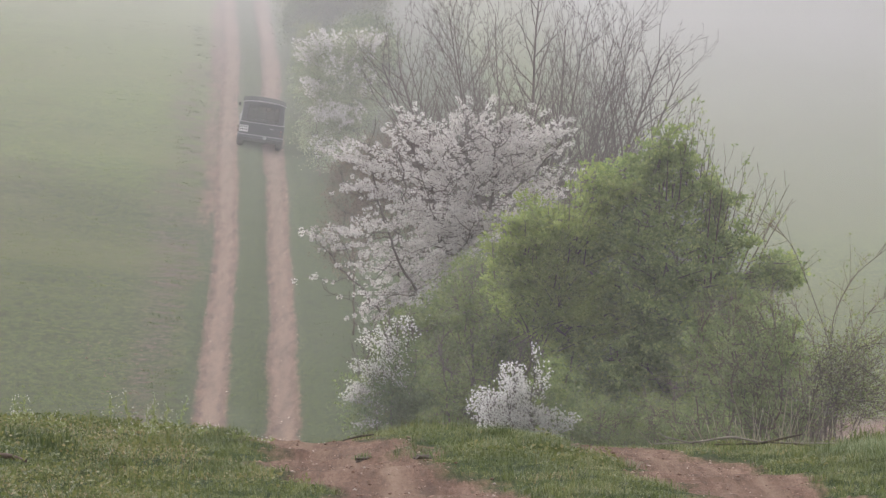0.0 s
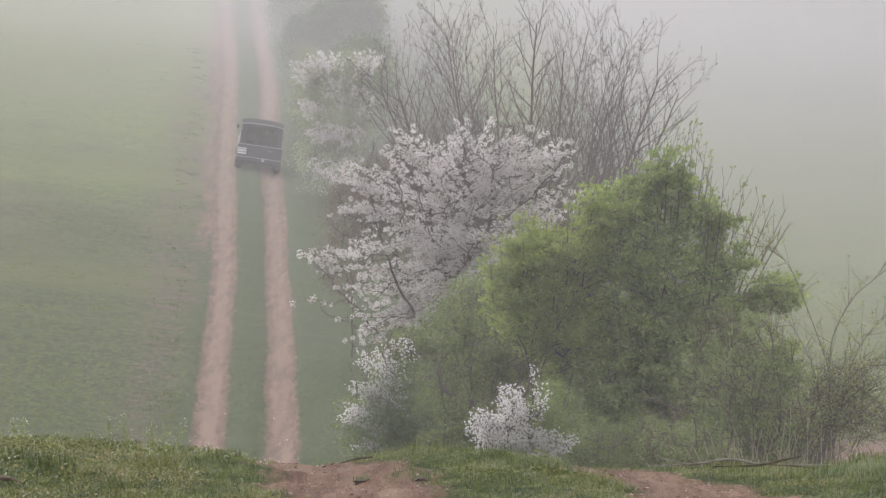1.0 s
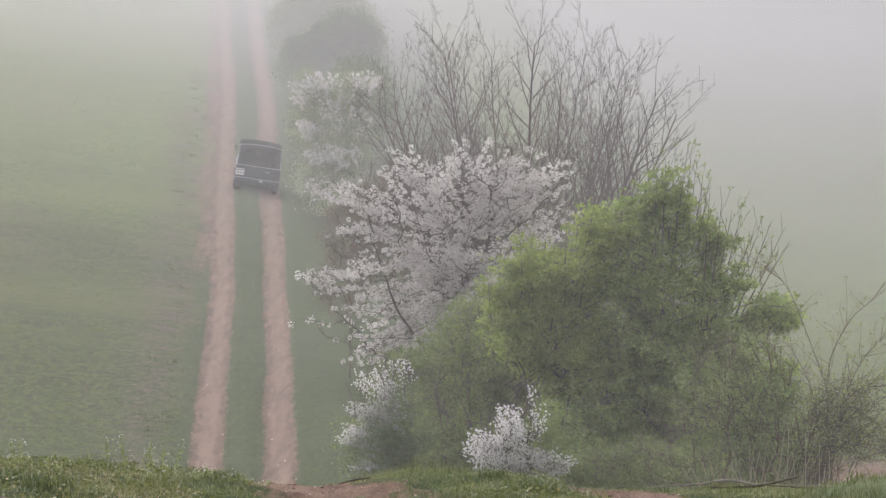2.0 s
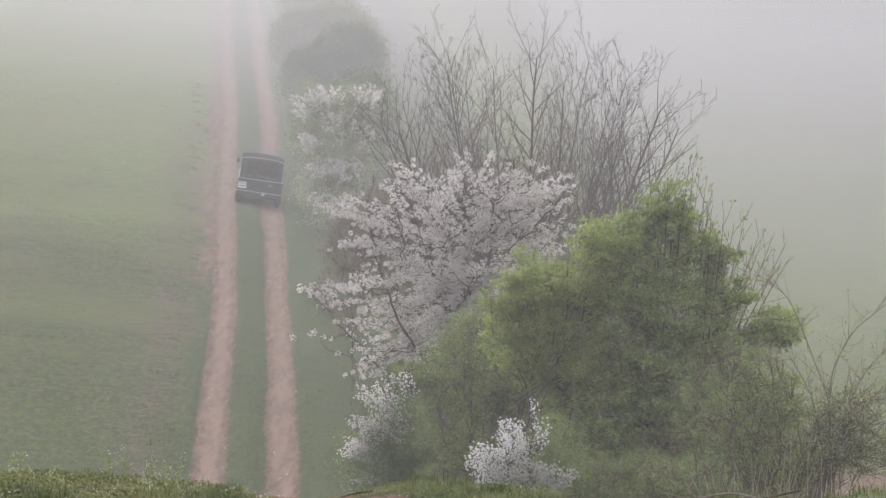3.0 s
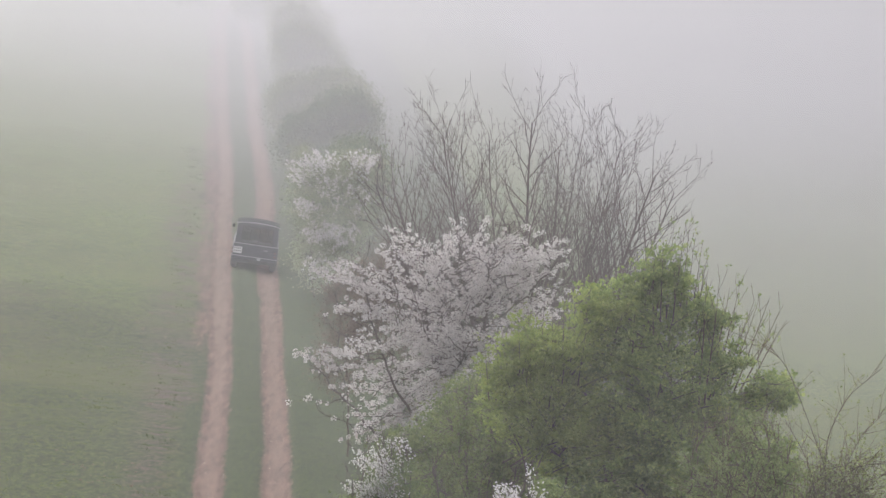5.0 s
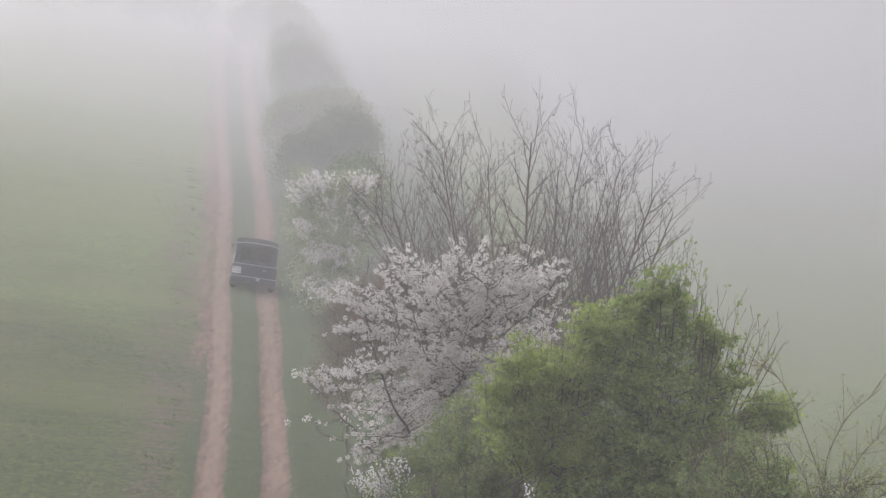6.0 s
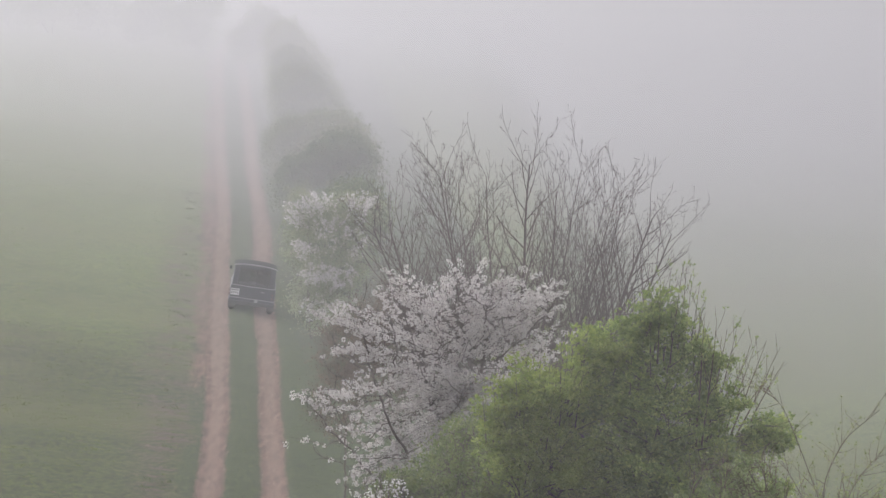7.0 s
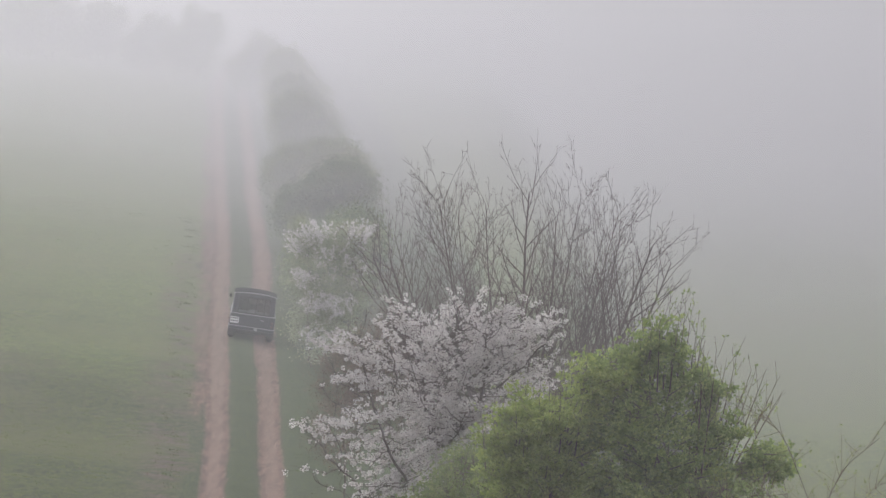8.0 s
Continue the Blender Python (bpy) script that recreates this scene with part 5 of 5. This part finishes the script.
def curve_tube(points, radii, sides=7):
    p = np.array(points, float)
    r = np.array(radii, float)
    t = np.linspace(0, len(p) - 1, (len(p) - 1) * 6 + 1)
    q = np.stack([np.interp(t, np.arange(len(p)), p[:, k]) for k in range(3)], 1)
    for _ in range(3):
        q[1:-1] = (q[:-2] + 2 * q[1:-1] + q[2:]) / 4
    rr = np.interp(t, np.arange(len(p)), r)
    return pipe(q, rr, sides)


def build_stick(name, label, points, radii, material, offshoots=()):
    """A fallen stick that lies on the ground; its side twigs are parts."""
    pts = [(x, y, float(height(x, y)) + dz) for x, y, dz in points]
    thing = new(name)
    thing.location = pts[0]
    tagged(thing, label, "branch")
    org = np.array(pts[0])
    v, f = curve_tube(pts, radii)
    under("stem", raw_mesh("stem", v - org, f, material, True), thing)
    for q, rad in offshoots:
        qs = [(x, y, float(height(x, y)) + dz) for x, y, dz in q]
        v, f = curve_tube(qs, rad, 5)
        under("side_twig", raw_mesh("side_twig", v - org, f, material, True), thing)


build_stick("fallen_branch", "pale fallen branch lying on the grassy crest", [(1.24, 37.2, 0.05), (1.50, 37.2, 0.065), (1.70, 37.3, 0.085), (1.88, 37.2, 0.055), (2.32, 37.1, 0.035)],
            [0.003, 0.006, 0.007, 0.006, 0.0025], M_DEAD, [([(1.46, 37.2, 0.06), (1.30, 37.1, 0.085), (1.26, 37.0, 0.10)], [0.005, 0.004, 0.002])])
build_stick("fallen_branch", "dark fallen branch across a paler one", [(1.58, 36.9, 0.045), (1.84, 37.0, 0.06), (1.98, 37.1, 0.09), (2.11, 37.2, 0.13)],
            [0.005, 0.008, 0.007, 0.003], M_DEAD_DARK, [([(1.92, 37.0, 0.07), (2.06, 36.9, 0.05), (2.2, 36.9, 0.035)], [0.005, 0.004, 0.002])])
build_stick("stick", "grey rotting stick in the grass", [(-2.36, 31.6, 0.045), (-2.18, 31.7, 0.045), (-2.08, 31.6, 0.03)], [0.013, 0.014, 0.009], M_BARK_RED)
build_stick("stick", "thin dark stick on the edge of the rut", [(-0.58, 36.6, 0.02), (-0.49, 36.65, 0.025), (-0.40, 36.6, 0.015)], [0.004, 0.006, 0.005], M_DEAD_DARK)


def build_clump(x, y, r, seed):
    rng = random.Random(seed)
    thing = new("clod")
    thing.location = (x, y, float(height(x, y)))
    tagged(thing, "dark turf clod lying in the red rut", "clod")
    part("lump", lump(r, 0.35, rng), M_DEAD_DARK, thing)
    nrng = np.random.default_rng(seed)
    n = 60
    px, py = nrng.normal(size=n) * r * 0.7, nrng.normal(size=n) * r * 0.5
    v, f = grass_blades(px, py, np.full(n, 0.0), 0.02 + 0.03 * nrng.random(n), np.full(n, 0.004), 1.0 * nrng.random(n), nrng)
    tagged(under("turf", raw_mesh("turf", v, f, M_LEAF_DARK), thing), kind="stuff")


build_clump(-0.41, 32.8, 0.05, 1)
build_clump(-0.10, 32.2, 0.055, 2)


def build_herbs():
    """Low broad-leaved herbs among the grass, in patches."""
    rng = np.random.default_rng(65)
    x, y = -3.0 + 6.0 * rng.random(34000), 28.0 + 11.0 * rng.random(34000)
    ok = (masks(x, y)[0] < 0.2) & (fbm(x * 1.3, y * 0.9, 91) > 0.22 - 0.42 * smooth(0.7, 2.0, -x))
    x, y = x[ok], y[ok]
    n = len(x)
    c = np.stack([x, y, height(x, y) + 0.015 + 0.045 * rng.random(n)], 1)
    l = 0.012 + 0.02 * rng.random(n) ** 1.5
    v, f = blades(c, unit(n, rng, 0.3, 0.6), l, l * 0.6, rng, level=1.0)
    tagged(new("herbs", raw_mesh("herbs", v, f, M_HERB)), "low broad-leaved herbs growing among the grass", "herbs", kind="stuff")


build_herbs()


def build_weed(x, y, tall, seed, first=None):
    """A flowering weed: a thin branched stalk, a few leaves, small white flowers."""
    rng = np.random.default_rng(seed)
    thing = new("weed")
    thing.location = (x, y, float(height(x, y)) - 0.005)
    tagged(thing, "slender weed with tiny white flowers on the crest", "weed", group="weeds on the crest")
    lean = rng.normal(size=2) * 0.12
    top = np.array([lean[0] * tall, lean[1] * tall, tall])
    knots = [top * t + np.append(rng.normal(size=2) * 0.006, 0) for t in (0, 0.35, 0.7, 1.0)]
    knots[0] *= 0
    v, f = curve_tube(knots, [0.0022, 0.002, 0.0015, 0.0008], 5)
    under("stalk", raw_mesh("stalk", v, f, M_LEAF_OLIVE), thing)
    pieces = []
    heads = [knots[-1]]
    for t in (0.4, 0.5, 0.6, 0.7, 0.8, 0.9):
        a = top * t
        b = a + unit(1, rng, 0.7)[0] * tall * (0.30 - 0.15 * t)
        pieces.append(tubes(a[None], b[None], np.array([0.0016]), np.array([0.0008]), 4))
        heads.append(b)
    v, f = join(*pieces)
    tagged(under("side_stalk", raw_mesh("side_stalk", v, f, M_LEAF_OLIVE), thing), kind="stuff")
    c = np.repeat(top[None] * rng.random((26, 1)) * 0.8, 1, 0)
    v, f = blades(c, unit(26, rng, 0.3), 0.03, 0.010, rng)
    tagged(under("leaves", raw_mesh("leaves", v, f, M_LEAF_OLIVE), thing), kind="stuff")
    h = np.repeat(np.array(heads), 2, 0)
    v, f = flowers(h + rng.normal(size=h.shape) * 0.008, unit(len(h), rng, 0.6), 0.0034, rng)
    tagged(under("blossom", raw_mesh("blossom", v, f, M_PETAL_BACK), thing), kind="stuff")


def build_tuft():
    """One tussock of long arching grass."""
    rng = np.random.default_rng(88)
    n = 120
    r, a = 0.075 * np.sqrt(rng.random(n)), rng.random(n) * 2 * math.pi
    v, f = grass_blades(r * np.cos(a), r * np.sin(a), np.full(n, -0.01), 0.035 + 0.06 * rng.random(n), 0.003 + 0.003 * rng.random(n), 1.3 * rng.random(n), rng)
    return tagged(new("grass_tuft", raw_mesh("grass_tuft", v, f, M_GRASS)), "tussock of longer green grass on the crest", "grass", group="grass tussocks on the crest")


tuft = build_tuft()
tuft.location = (-1.35, 34.4, float(height(-1.35, 34.4)))
spots = random.Random(4)
for tx, ty in [(-1.18, 35.0), (-1.27, 35.6), (-1.5, 33.2), (-1.62, 31.8), (-1.75, 31.0), (-2.0, 32.6), (-2.1, 35.9), (-2.3, 33.9), (-1.9, 35.4), (0.55, 33.0), (0.3, 35.0), (2.4, 35.1), (2.45, 36.2)]:
    s = spots.uniform(0.8, 1.7)
    m = pose(tx, ty, float(height(tx, ty)), 0, 0, spots.uniform(0, 360))
    copy = copy_thing(tuft, m)
    copy.scale = (s, s, s * spots.uniform(0.8, 1.1))

weeds = random.Random(9)
for k in range(10):
    build_weed(-1.63 + weeds.gauss(0, 0.13), 36.2 + weeds.uniform(-1.0, 0.8), weeds.uniform(0.10, 0.26), 100 + k)
for k in range(34):
    build_weed(weeds.uniform(-2.5, -1.0), 35.9 + weeds.uniform(-1.4, 1.1), weeds.uniform(0.03, 0.09), 140 + k)
for k in range(6):
    build_weed(weeds.uniform(-2.52, -2.36), 36.2 + weeds.uniform(-0.4, 0.4), weeds.uniform(0.08, 0.2), 180 + k)



# ---- arching briar at the end of the hedge ----
def build_briar():
    """Long bare canes that rise from one stool and arch over; each cane is a part, its side twigs and buds are fine stuff."""
    rng = np.random.default_rng(77)
    y = 108.5
    canes = [[(6.45, -3.73), (6.74, -2.38), (6.35, -1.31), (6.01, -0.44), (5.72, -0.07), (5.38, -0.01)], [(6.5, -3.73), (6.64, -2.38), (6.69, -1.6), (7.03, -0.92), (7.66, -0.42)], [(6.54, -3.73), (6.93, -2.96), (7.42, -2.38), (8.0, -1.99)], [(6.35, -3.73), (6.74, -3.15), (7.32, -2.86), (8.0, -2.86)], [(6.45, -3.73), (6.83, -2.47), (7.22, -1.6), (7.66, -1.16)], [(6.25, -3.73), (6.35, -2.76), (6.93, -2.08), (7.66, -1.89)], [(6.4, -3.73), (6.54, -2.86), (6.35, -1.99), (5.96, -1.31)], [(6.59, -3.73), (7.03, -3.34), (7.51, -3.15), (7.9, -3.34)]]
    thing = plant("briar_bush", (canes[0][0][0], y), "bare arching briar canes with a few opening buds", "shrub")
    org = np.array(thing.location)
    x0, z0 = canes[0][0]
    for k in range(26):
        foot, tall, over, side = x0 - 0.2 + 0.22 * rng.normal(), rng.uniform(0.6, 2.0), rng.uniform(0.9, 2.4), (1 if rng.random() < 0.9 else -1)
        canes.append([(foot, z0), (foot + side * over * 0.2, z0 + tall * 0.6), (foot + side * over * 0.55, z0 + tall * 0.95), (foot + side * over, z0 + tall * rng.uniform(0.55, 1.0))])
    twig, bud = [], []
    for cane in canes:
        bow = rng.normal() * 0.35
        pts = [(x, y + bow * k / len(cane), z) for k, (x, z) in enumerate(cane)]
        pts[0] = root(x0 + 0.9 * (pts[0][0] - x0) + 0.3 * rng.normal(), pts[0][1] + 0.15 * rng.normal())
        n = len(pts)
        v, f = curve_tube(pts, np.linspace(0.013, 0.005, n) * (1 if bow > -0.1 else 0.7), 6)
        under("cane", raw_mesh("cane", v - org, f, M_BARK_GREY, True), thing)
        p = np.array(pts)
        for k in range(24):
            s = rng.uniform(0.25, 0.98) * (n - 1)
            i = min(int(s), n - 2)
            a = p[i] + (p[i + 1] - p[i]) * (s - i)
            d = (p[i + 1] - p[i]) / np.linalg.norm(p[i + 1] - p[i])
            w = d * 0.5 + unit(1, rng, 0.35)[0]
            b = a + w * rng.uniform(0.12, 0.55)
            c = b + (w + unit(1, rng, 0.2)[0] * 0.5) * rng.uniform(0.05, 0.25)
            twig.append(tubes(a[None], b[None], np.array([0.005]), np.array([0.003]), 4))
            twig.append(tubes(b[None], c[None], np.array([0.004]), np.array([0.002]), 4))
            bud += [b, c, (a + b) / 2]
    v, f = join(*twig)
    tagged(under("twig", raw_mesh("twig", v - org, f, M_BARK_RED), thing), kind="stuff")
    foliage(thing, np.array(bud), 4, 0.035, 1.0, 0.038, rng, M_LEAF_OLIVE, name="bud")


build_briar()
